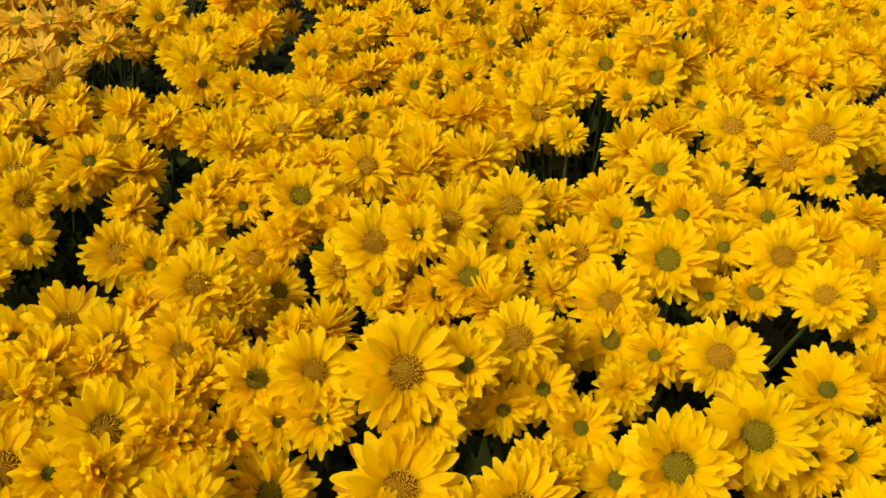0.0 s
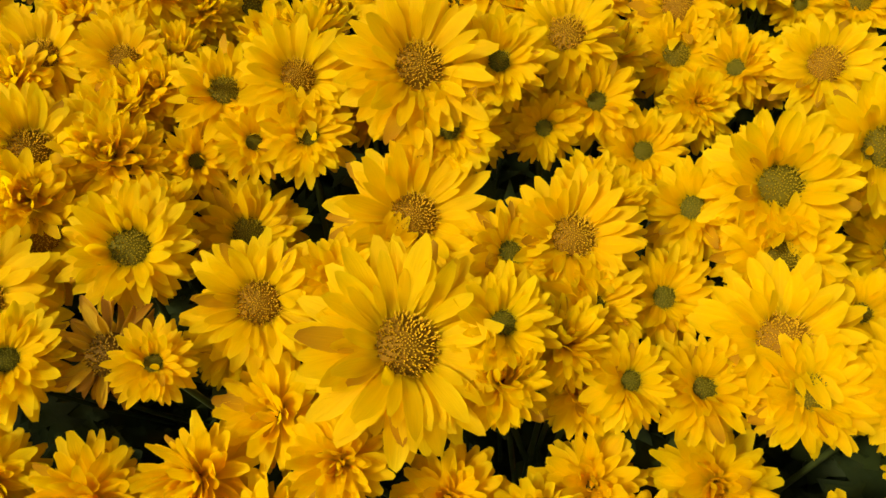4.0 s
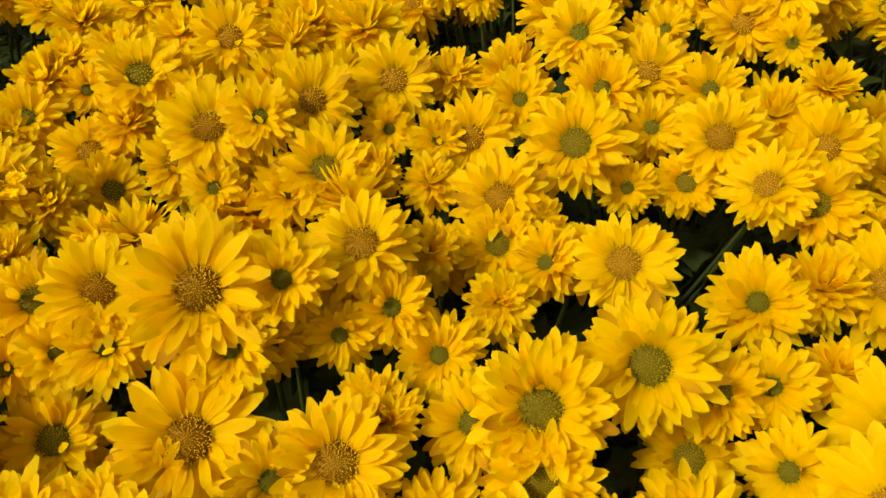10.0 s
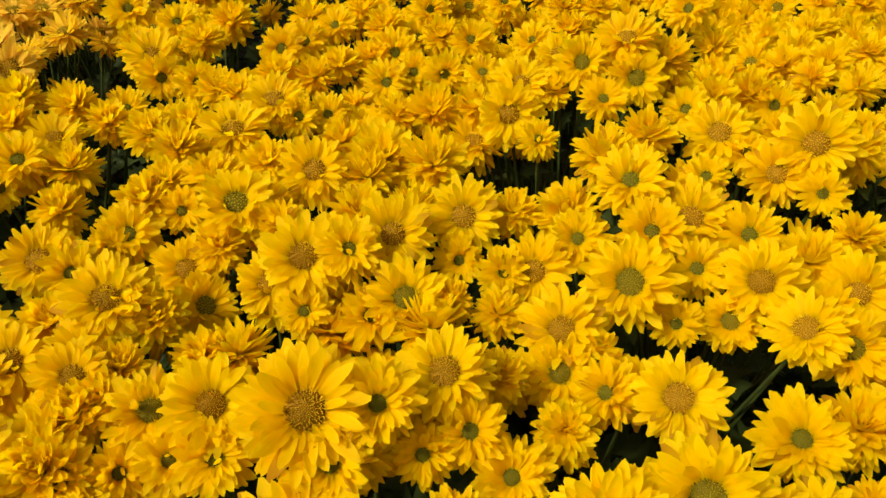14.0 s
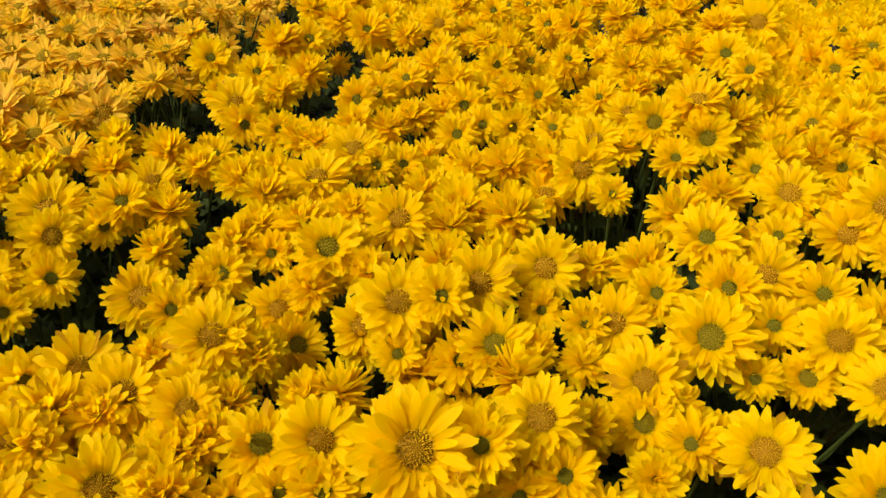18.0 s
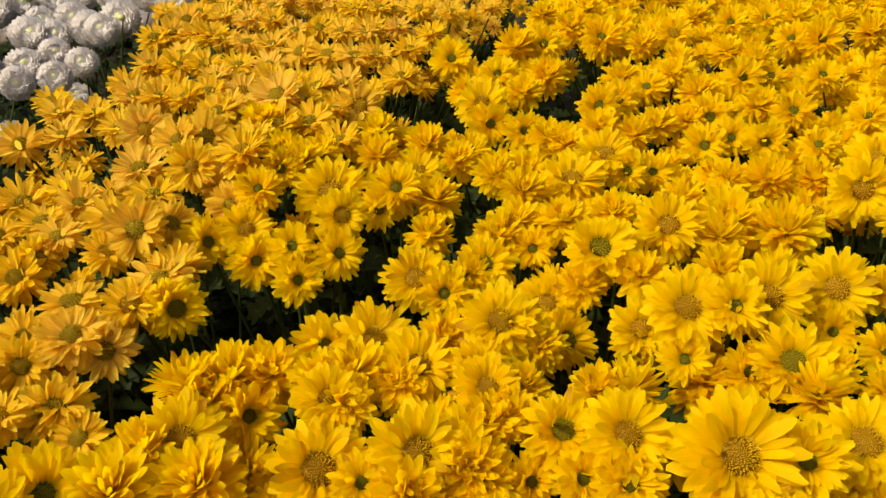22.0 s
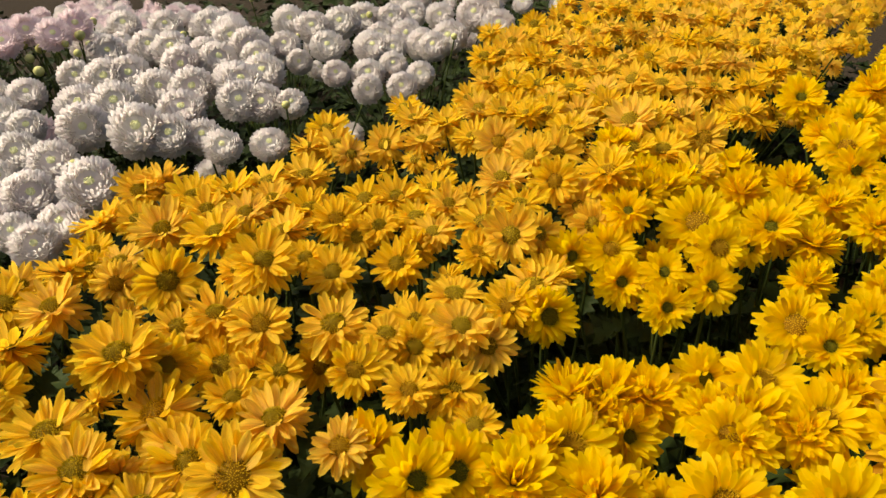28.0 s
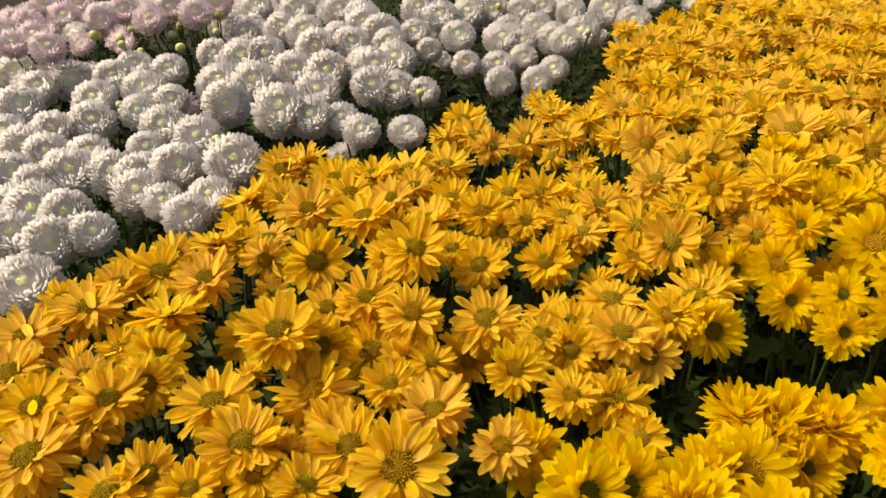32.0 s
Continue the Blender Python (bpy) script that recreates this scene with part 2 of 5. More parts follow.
def disc_piece(rng, radius, height, count, tall, spread, lift=0.0):
    """A domed centre of many small florets on a spiral: the outer ones taller and open when ripe."""
    heap = Heap()
    rings, around = 4, 12
    v, f = [(0.0, 0.0, height)], []
    for i in range(1, rings + 1):
        s = i / rings
        for j in range(around):
            g = 2 * math.pi * j / around
            v.append((radius * s * math.cos(g), radius * s * math.sin(g), height * (1 - s * s)))
    for j in range(around):
        f.append((0, 1 + j, 1 + (j + 1) % around))
        for i in range(rings - 1):
            k, l = 1 + i * around + j, 1 + i * around + (j + 1) % around
            f.append((k, k + around, l + around, l))
    heap.add((np.array(v), f, np.full(len(v), 0.02), np.zeros(len(v))))
    for i in range(count):
        s = math.sqrt((i + 0.5) / count)
        g = i * 2.39996 + rng.uniform(-0.2, 0.2)
        t = tall * (0.35 + 0.65 * s ** 1.5) * rng.uniform(0.75, 1.2)
        b = radius / math.sqrt(count) * 0.85
        lean = spread * s + rng.uniform(-0.12, 0.12)
        base = np.array([radius * s * math.cos(g), radius * s * math.sin(g), height * (1 - s * s)])
        out = np.array([math.cos(g) * math.sin(lean), math.sin(g) * math.sin(lean), math.cos(lean)])
        side = np.array([-math.sin(g), math.cos(g), 0.0])
        up = np.cross(out, side)
        pts, al = [], []
        # tone rises from the floret's base to its tip
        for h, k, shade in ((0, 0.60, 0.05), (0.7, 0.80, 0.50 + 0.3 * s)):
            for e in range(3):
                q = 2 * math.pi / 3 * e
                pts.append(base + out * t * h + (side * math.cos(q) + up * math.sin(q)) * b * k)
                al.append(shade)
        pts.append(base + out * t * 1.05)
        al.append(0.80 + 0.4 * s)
        fs = [(e, (e + 1) % 3, 3 + (e + 1) % 3, 3 + e) for e in range(3)] + [(3 + e, 3 + (e + 1) % 3, 6) for e in range(3)]
        heap.add((np.array(pts), fs, np.array(al), np.zeros(7)))
    for v in heap.v:
        v[:, 2] += lift
    return heap


def ring(rng, n, radius, z, elev, spread, scale, kinds, loose, lean):
    """Places of n petals round a head: (petal shape, pose)."""
    first, out = rng.uniform(0, 6.28), []
    for i in range(n):
        g = first + 2 * math.pi * (i + rng.uniform(-0.38, 0.38)) / n
        k, stray = scale * rng.uniform(0.72, 1.12), rng.random() < loose
        rise = elev + rng.uniform(-spread, spread) + (rng.uniform(10, 45) if stray else 0)
        roll = rng.uniform(-0.9, 0.9) if stray else rng.uniform(-lean, lean)
        m = Matrix.Rotation(g, 4, "Z") @ Matrix.Translation((radius, 0, z)) @ Matrix.Rotation(-radians(rise), 4, "Y") @ Matrix.Rotation(roll, 4, "X") @ Matrix.Rotation(rng.uniform(-0.13, 0.13), 4, "Z") @ Matrix.Diagonal((k, k * rng.uniform(0.85, 1.12), k, 1))
        out.append((rng.randrange(kinds), m))
    return out


def ball(radius, tall, angles, count):
    """Rows of short petals all over a ball, for a pompom."""
    return [(max(9, round(count * math.cos(radians(g)))), radius * math.cos(radians(g)), tall * math.sin(radians(g)), g + 11, 5, 1.0 if g < 45 else 0.8) for g in angles]


def filler_piece(radius, tall):
    """An added ellipsoid under a pompom's petals that keeps the gaps between them pale."""
    v, f, around, rings = [], [], 12, 6
    for i in range(rings + 1):
        g = math.pi * (i / rings - 0.5)
        for j in range(around):
            k = 2 * math.pi * j / around
            v.append((radius * math.cos(g) * math.cos(k), radius * math.cos(g) * math.sin(k), tall * math.sin(g)))
    for i in range(rings):
        for j in range(around):
            f.append((i * around + j, i * around + (j + 1) % around, (i + 1) * around + (j + 1) % around, (i + 1) * around + j))
    return np.array(v), f, np.full(len(v), 0.5), np.zeros(len(v))


# Heads are built at a width of one and scaled. Rows of petals: (count, start radius, height, elevation, scatter, scale).
FORMS = {
    "young": dict(mat=YELLOW, disc=("young", 0.112, 0.035, 110, 0.026, 0.25), petal=(0.385, 0.108, 0.22, 0.05, 0.88),
                  rows=[(20, 0.08, -0.100, -46, 9, 0.94), (22, 0.08, -0.075, -30, 9, 1.0), (23, 0.08, -0.050, -14, 9, 1.04), (24, 0.08, -0.028, 2, 11, 1.05), (23, 0.08, -0.012, 17, 12, 0.98), (21, 0.085, 0.000, 32, 12, 0.86), (15, 0.090, 0.008, 45, 9, 0.72)]),
    "ripe": dict(mat=YELLOW, disc=("ripe", 0.150, 0.040, 210, 0.030, 0.32), petal=(0.37, 0.106, 0.22, 0.05, 0.88),
                 rows=[(20, 0.10, -0.100, -46, 9, 0.94), (23, 0.10, -0.075, -30, 9, 1.0), (24, 0.10, -0.050, -14, 9, 1.04), (25, 0.10, -0.028, 2, 11, 1.05), (24, 0.105, -0.012, 17, 12, 0.98), (22, 0.115, 0.000, 32, 12, 0.86), (14, 0.125, 0.006, 46, 9, 0.66)]),
    "open": dict(mat=YELLOW, disc=("open", 0.148, 0.060, 340, 0.036, 0.50), petal=(0.365, 0.106, 0.22, 0.03, 0.88),
                 rows=[(20, 0.11, -0.100, -50, 11, 0.94), (23, 0.11, -0.075, -33, 11, 1.0), (24, 0.11, -0.050, -16, 11, 1.04), (25, 0.11, -0.028, 0, 13, 1.05), (24, 0.115, -0.012, 15, 13, 0.98), (21, 0.125, 0.000, 30, 14, 0.84), (12, 0.135, 0.006, 43, 12, 0.66)]),
    "double": dict(mat=YELLOW, disc=("dome", 0.030, 0.020, 20, 0.020, 0.25), petal=(0.38, 0.110, 0.24, 0.10, 0.88),
                   rows=[(20, 0.05, -0.105, -50, 10, 0.96), (22, 0.05, -0.080, -34, 10, 1.0), (23, 0.05, -0.055, -18, 10, 1.04), (24, 0.05, -0.032, -2, 10, 1.05), (22, 0.05, -0.014, 14, 10, 1.02), (19, 0.05, 0.002, 30, 10, 0.96), (16, 0.045, 0.014, 46, 11, 0.88), (12, 0.040, 0.022, 60, 11, 0.74), (8, 0.030, 0.028, 72, 11, 0.58), (5, 0.012, 0.030, 82, 10, 0.44)]),
    "spent": dict(mat=WILTED, disc=("spent", 0.170, 0.085, 190, 0.050, 0.60), petal=(0.35, 0.090, 0.80, -0.15, 0.80), roll=0.70,
                  rows=[(14, 0.12, -0.085, -60, 22, 0.90), (15, 0.12, -0.060, -42, 24, 0.95), (14, 0.12, -0.036, -22, 26, 1.0), (12, 0.12, -0.014, 0, 28, 0.95), (6, 0.13, 0.000, 30, 28, 0.70)]),
    "dome": dict(mat=ORANGE, disc=("dome", 0.152, 0.070, 220, 0.030, 0.35), petal=(0.355, 0.104, 0.38, 0.01, 0.92), roll=0.32,
                 rows=[(18, 0.10, -0.085, -46, 13, 0.94), (20, 0.10, -0.060, -28, 13, 1.0), (22, 0.10, -0.036, -10, 13, 1.04), (22, 0.10, -0.014, 7, 13, 1.04), (13, 0.110, 0.000, 20, 14, 0.96), (3, 0.120, 0.008, 40, 16, 0.62)]),
    "bronze": dict(mat=ORANGE, disc=("open", 0.145, 0.060, 220, 0.036, 0.45), petal=(0.355, 0.104, 0.38, 0.03, 0.92), roll=0.32,
                   rows=[(18, 0.09, -0.085, -44, 13, 0.94), (20, 0.09, -0.060, -26, 13, 1.0), (22, 0.09, -0.036, -8, 13, 1.04), (22, 0.09, -0.014, 10, 13, 1.04), (14, 0.105, 0.000, 23, 14, 0.96), (4, 0.115, 0.008, 42, 16, 0.62)]),
    "white": dict(mat=WHITE, disc=("pale", 0.080, 0.022, 50, 0.024, 0.20), lift=0.190, core=(0.37, 0.200), petal=(0.175, 0.074, 0.34, 0.26, 0.92),
                  rows=ball(0.345, 0.195, (-56, -46, -36, -26, -17, -8, 1, 10, 19, 28, 37, 46, 55), 41)),
    "pink": dict(mat=PINK, disc=("pale", 0.085, 0.022, 50, 0.024, 0.20), lift=0.155, core=(0.32, 0.160), petal=(0.205, 0.072, 0.36, 0.20, 0.88),
                 rows=ball(0.300, 0.155, (-50, -38, -26, -14, -2, 10, 22, 34, 46), 36)),
}
VARIANTS = 6
HEADS, SMALL, FAR = {}, {}, {}
for kind_no, (kind, form) in enumerate(FORMS.items()):
    rng = random.Random(100 + kind_no)
    long, wide, cup, curl, tip = form["petal"]
    makes = [(wide * rng.uniform(0.88, 1.12), cup * rng.uniform(0.5, 1.5), curl + rng.uniform(-0.16, 0.16), rng.randrange(1000)) for _ in range(7)]
    fine, middle, plain, rough, bare = [[petal_piece(random.Random(s), long, w, c, k, tip, rows, cols) for w, c, k, s in makes] for rows, cols in ((8, 5), (6, 4), (4, 3), (4, 3) if form["mat"] in (YELLOW, ORANGE, WILTED) else (3, 2), (3, 2))]
    petals = [mesh("petal", *s[:2], form["mat"], s[2], s[3]) for s in fine]
    heads, small, distant = [], [], []
    for _ in range(VARIANTS):
        shift = rng.uniform(-5, 8)
        places = [p for n, r, z, e, sp, sc in form["rows"] for p in ring(rng, n, r, z, e + shift, sp, sc, len(makes), 0.02 if "core" in form else 0.08, form.get("roll", 0.22))]
        heap, back = Heap(), Heap()
        if "core" in form:
            for h in (heap, back):
                h.add(filler_piece(*form["core"]))
        for k, m in places:
            heap.add(middle[k], m)
            back.add(plain[k], m)
        name, r, h, count, tall, spread = form["disc"]
        lift = form.get("lift", 0.0)
        r *= rng.uniform(0.9, 1.12)
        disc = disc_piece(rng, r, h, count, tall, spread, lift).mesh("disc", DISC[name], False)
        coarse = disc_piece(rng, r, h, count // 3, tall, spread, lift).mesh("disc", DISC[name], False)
        heads.append((heap.mesh("petals", form["mat"]), back.mesh("petals", form["mat"]), places, disc, coarse))
        for group, pieces, skip in ((small, rough, 6), (distant, bare, 6)):
            low = Heap()
            if "core" in form:
                low.add(filler_piece(*form["core"]))
            for i, (k, m) in enumerate(places):
                if i % skip:
                    low.add(pieces[k], m)
            leaf_faces = len(low.f)
            low.add(disc_piece(rng, r, h, count // 8, tall, spread, lift).piece())
            me = low.mesh("small_head", form["mat"])
            me.materials.append(DISC[name])
            me.polygons.foreach_set("material_index", [0] * leaf_faces + [1] * (len(low.f) - leaf_faces))
            group.append(me)
    HEADS[kind], SMALL[kind], FAR[kind] = (heads, petals), small, distant


def calyx_mesh():
    """The green cup under a head, with the top of its stalk."""
    v, f, a = [], [], []
    profile = [(0.020, -0.22), (0.024, -0.12), (0.085, -0.075), (0.110, -0.035), (0.080, -0.015)]
    for r, z in profile:
        for j in range(8):
            g = 2 * math.pi * j / 8
            v.append((r * math.cos(g), r * math.sin(g), z))
            a.append(0.6)
    for i in range(len(profile) - 1):
        for j in range(8):
            f.append((i * 8 + j, i * 8 + (j + 1) % 8, i * 8 + 8 + (j + 1) % 8, i * 8 + 8 + j))
    return mesh("calyx", v, f, STEM, a, [0.0] * len(v))


def leaf_piece(rng, long):
    """A lobed leaf along +x, folded at the midrib and bent down."""
    rows, v, f, a = 9, [], [], []
    fold, bend = rng.uniform(0.25, 0.7), rng.uniform(0.1, 0.7)
    lobes = [0.04, 0.06, 0.27, 0.10, 0.38, 0.12, 0.34, 0.12, 0.02]
    for i in range(rows):
        s = i / (rows - 1)
        w = lobes[i] * long * rng.uniform(0.85, 1.15)
        for q in (-1, 0, 1):
            reach = 0.09 * long if i in (2, 4, 6) and abs(q) == 1 else 0.0
            v.append((s * long + reach, q * w, fold * abs(q) * w - bend * s * s * long + 0.02 * long * math.sin(9 * s + 3 * q)))
            a.append(s)
    for i in range(rows - 1):
        for j in range(2):
            k = i * 3 + j
            f.append((k, k + 3, k + 4, k + 1))
    return np.array(v), f, np.array(a), np.zeros(len(v))


def bud_mesh():
    """A round unopened bud: closed petal tips over a green cup."""
    v, f, a = [], [], []
    profile = [(0.02, -0.55), (0.30, -0.42), (0.46, -0.15), (0.48, 0.10), (0.38, 0.32), (0.20, 0.44), (0.03, 0.46)]
    for i, (r, z) in enumerate(profile):
        for j in range(14):
            g = 2 * math.pi * j / 14 + 0.12 * i
            k = r * (1 + (0.07 if j % 2 else -0.05) * (i > 1))
            v.append((k * math.cos(g), k * math.sin(g), z))
            a.append(i / 6)
    for i in range(6):
        for j in range(14):
            f.append((i * 14 + j, i * 14 + (j + 1) % 14, i * 14 + 14 + (j + 1) % 14, i * 14 + 14 + j))
    return mesh("bud", v, f, BUD, a, [0.0] * len(v))


BUD_MESH = bud_mesh()
rng = random.Random(7)
CALYX = calyx_mesh()
LEAF_PIECES = [leaf_piece(rng, 0.055) for _ in range(6)]
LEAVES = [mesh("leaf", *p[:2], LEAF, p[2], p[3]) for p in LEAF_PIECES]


def tube(heap, points, radius):
    """A thin stalk through points."""
    v, a, f = [], [], []
    for i, (p, t) in enumerate(zip(points, np.linspace(0, 1, len(points)))):
        for j in range(5):
            g = 2 * math.pi * j / 5
            v.append((p[0] + radius * math.cos(g), p[1] + radius * math.sin(g), p[2]))
            a.append(t)
    for i in range(len(points) - 1):
        for j in range(5):
            f.append((i * 5 + j, i * 5 + (j + 1) % 5, i * 5 + 5 + (j + 1) % 5, i * 5 + 5 + j))
    heap.add((np.array(v), f, np.array(a), np.zeros(len(v))))


# ---- ground ----
def ground():
    side, n = 30.0, 24
    v = [(side * (2 * i / n - 1), side * (2 * j / n - 1), GROUND) for j in range(n + 1) for i in range(n + 1)]
    f = [(j * (n + 1) + i, j * (n + 1) + i + 1, (j + 1) * (n + 1) + i + 1, (j + 1) * (n + 1) + i) for j in range(n) for i in range(n)]
    ob = new("ground", mesh("ground", v, f, SOIL))
    tagged(ob, "garden soil under the flower beds, darkened for the shade in gaps", "ground", kind="structure")


ground()

# ---- plants ----
BLOOMS = []        # place and width of every blossom that stands


class Plant:
    """One bushy chrysanthemum: its stalks and leaves grow from the soil at (x, y) to its blossoms."""

    def __init__(self, x, y, label, group, seed):
        self.rng = random.Random(seed)
        self.base = Vector((x, y, GROUND))
        self.root = new("chrysanthemum_plant")
        self.root.location = self.base
        tagged(self.root, label, "flower plant", group)
        self.stalks = Heap()

    def bloom(self, kind, x, y, z, wide, az=0, tilt=0, petals=False):
        """A blossom with a disc of its own; petals: each petal a piece of its own."""
        heads, shapes = HEADS[kind]
        wide *= 1.02 if kind in ("open", "ripe", "young", "double") else 1.03
        body, back, places, disc, coarse = heads[self.rng.randrange(VARIANTS)]
        close = y < 0.42 and kind not in ("white", "pink")
        head = self.place(CALYX if petals else body if close else back, x, y, z, wide, az, tilt)
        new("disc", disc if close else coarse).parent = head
        for k, m in places if petals else ():
            p = new("petal", shapes[k])
            p.parent = head
            p.matrix_basis = m

    def place(self, data, x, y, z, wide, az, tilt):
        rng = self.rng
        at = Vector((x, y, z)) - self.base
        turn = Euler((0, radians(tilt), radians(az))).to_matrix().to_4x4() @ Matrix.Rotation(rng.uniform(0, 6.28), 4, "Z")
        head = new("flower_head", data)
        head.parent = self.root
        head.matrix_basis = Matrix.Translation(at) @ turn @ Matrix.Diagonal((wide, wide, wide * rng.uniform(0.9, 1.25), 1))
        neck = at - (turn.to_3x3() @ Vector((0, 0, 0.2 * wide)))
        foot = Vector((rng.uniform(-0.03, 0.03), rng.uniform(-0.03, 0.03), 0))
        bow = foot.lerp(neck, 0.55) + Vector((neck.x * 0.10, neck.y * 0.10, 0.03))
        tube(self.stalks, [foot, foot.lerp(bow, 0.5), bow, bow.lerp(neck, 0.6), neck], 0.0016)
        BLOOMS.append((x, y, z, wide))
        return head

    def bud(self, x, y, z, wide):
        """An unopened bud on its stalk."""
        rng = self.rng
        at = Vector((x, y, z)) - self.base
        ob = new("flower_bud", BUD_MESH)
        ob.parent = self.root
        ob.matrix_basis = Matrix.Translation(at) @ Matrix.Rotation(rng.uniform(-0.5, 0.5), 4, "X") @ Matrix.Diagonal((wide, wide, wide, 1))
        tube(self.stalks, [at * 0.4, at - Vector((0, 0, 0.5 * wide))], 0.0014)

    def leaves(self, reach, top, single, joined):
        rng, heap = self.rng, Heap()
        for i in range(single + joined):
            g, r = rng.uniform(0, 6.28), reach * math.sqrt(rng.random())
            high = top if i < single else rng.uniform(0.10, 0.9) * top
            z = high * (1 - 0.22 * (r / reach) ** 2) - rng.uniform(0.0, 0.05)
            m = Matrix.Translation((r * math.cos(g), r * math.sin(g), z)) @ Matrix.Rotation(g + rng.uniform(-1.0, 1.0), 4, "Z") @ Matrix.Rotation(rng.uniform(-0.5, 0.5), 4, "Y") @ Matrix.Rotation(rng.uniform(-0.5, 0.5), 4, "X") @ Matrix.Scale(rng.uniform(0.55, 1.0), 4)
            k = rng.randrange(len(LEAVES))
            if i < single:
                ob = new("leaf", LEAVES[k])
                ob.parent = self.root
                ob.matrix_basis = m
            else:
                heap.add(LEAF_PIECES[k], m)
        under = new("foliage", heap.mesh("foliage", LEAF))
        under.parent = self.root
        tagged(under, kind="stuff")
        if not self.stalks.v:
            return
        stalks = new("undergrowth", self.stalks.mesh("stalks", STEM))
        stalks.parent = self.root
        tagged(stalks, kind="stuff")


def yellow_plant(x, y, seed):
    plant = Plant(x, y, "bushy chrysanthemum with bright yellow double daisy flowers", "yellow chrysanthemums", seed)
    yellow.append(plant)
    return plant


def orange_plant(x, y, seed):
    plant = Plant(x, y, "bushy chrysanthemum with golden orange daisy flowers", "orange chrysanthemums", seed)
    orange.append(plant)
    return plant


def white_plant(x, y, seed):
    plant = Plant(x, y, "bushy chrysanthemum with white pompom flowers", "white chrysanthemums", seed)
    white.append(plant)
    return plant


def pink_plant(x, y, seed):
    plant = Plant(x, y, "bushy chrysanthemum with pale pink flowers", "pink chrysanthemums", seed)
    pink.append(plant)
    return plant

# yellow bed
yellow = []
p = yellow_plant(0.301, 0.207, 1)
p.bloom("open", 0.283, 0.232, 0.649, 0.074, -139, 32)
p.bloom("young", 0.317, 0.182, 0.652, 0.043, -170, 40)
p.bloom("young", 0.312, 0.222, 0.650, 0.061, -115, 36)
p.bloom("young", 0.293, 0.193, 0.652, 0.057, -128, 34)
p = yellow_plant(0.273, 0.583, 2)
p.bloom("open", 0.300, 0.550, 0.664, 0.058, -110, 52)
p.bloom("open", 0.265, 0.596, 0.675, 0.066, -108, 30)
p.bloom("open", 0.326, 0.557, 0.687, 0.070, -120, 55)
p.bloom("young", 0.243, 0.627, 0.680, 0.047, -122, 38)
p.bloom("young", 0.326, 0.648, 0.672, 0.048, -122, 61)
p.bloom("young", 0.328, 0.527, 0.661, 0.042, -120, 67)
p.bloom("young", 0.283, 0.577, 0.667, 0.040, -102, 35)
p.bloom("young", 0.244, 0.545, 0.665, 0.043, -108, 29)
p.bloom("double", 0.205, 0.589, 0.677, 0.057, -95, 11)
p.bloom("double", 0.236, 0.557, 0.646, 0.058, -125, 17)
p.bloom("double", 0.190, 0.551, 0.671, 0.050, 87, 15)
p.bloom("double", 0.317, 0.594, 0.671, 0.053, -101, 17)
p.bloom("double", 0.366, 0.572, 0.672, 0.055, -108, 11)
p.bloom("double", 0.309, 0.664, 0.675, 0.052, -91, 21)
p.bloom("double", 0.272, 0.649, 0.678, 0.051, -94, 24)
p.bloom("double", 0.167, 0.566, 0.672, 0.062, -122, 14)
p = yellow_plant(-0.069, 0.855, 3)
p.bloom("young", -0.160, 0.847, 0.642, 0.061, -81, 59)
p.bloom("young", -0.035, 0.794, 0.625, 0.057, -85, 51)
p.bloom("young", -0.140, 0.879, 0.637, 0.063, -85, 49)
p.bloom("double", -0.181, 0.735, 0.644, 0.055, -79, 12)
p.bloom("young", -0.007, 0.817, 0.626, 0.051, -81, 55)
p.bloom("young", -0.031, 0.857, 0.632, 0.061, -86, 60)
p.bloom("young", 0.057, 0.853, 0.648, 0.052, -84, 39)
p.bloom("young", 0.028, 0.806, 0.629, 0.054, -86, 68)
p.bloom("young", -0.109, 0.918, 0.641, 0.057, -98, 31)
p.bloom("young", 0.005, 0.950, 0.647, 0.057, -77, 47)
p.bloom("double", -0.145, 0.940, 0.643, 0.062, -50, 9)
p.bloom("double", -0.079, 0.960, 0.645, 0.058, -103, 15)
p.bloom("double", -0.047, 0.912, 0.641, 0.060, -92, 20)
p.bloom("double", 0.022, 0.879, 0.642, 0.057, -87, 18)
p.bloom("double", -0.090, 0.825, 0.633, 0.056, -108, 18)
p.bloom("double", -0.058, 0.849, 0.631, 0.053, -91, 22)
p.bloom("double", -0.112, 0.787, 0.636, 0.054, -41, 7)
p.bloom("double", -0.152, 0.791, 0.639, 0.058, -90, 21)
p = yellow_plant(0.209, 0.244, 4)
p.bloom("ripe", 0.175, 0.253, 0.676, 0.065, -106, 41)
p.bloom("ripe", 0.198, 0.237, 0.626, 0.051, -113, 31)
p.bloom("ripe", 0.208, 0.253, 0.655, 0.047, -120, 33)
p.bloom("young", 0.234, 0.257, 0.652, 0.045, -125, 33)
p.bloom("young", 0.231, 0.219, 0.646, 0.047, -143, 41)
p = yellow_plant(0.230, 0.447, 5)
p.bloom("ripe", 0.232, 0.407, 0.642, 0.046, -109, 39)
p.bloom("open", 0.267, 0.382, 0.661, 0.056, -160, 37)
p.bloom("young", 0.136, 0.462, 0.667, 0.049, -93, 40)
p.bloom("young", 0.188, 0.468, 0.669, 0.056, -109, 44)
p.bloom("open", 0.250, 0.419, 0.666, 0.059, -119, 39)
p.bloom("young", 0.260, 0.478, 0.659, 0.057, -111, 39)
p.bloom("ripe", 0.165, 0.415, 0.668, 0.067, -106, 42)
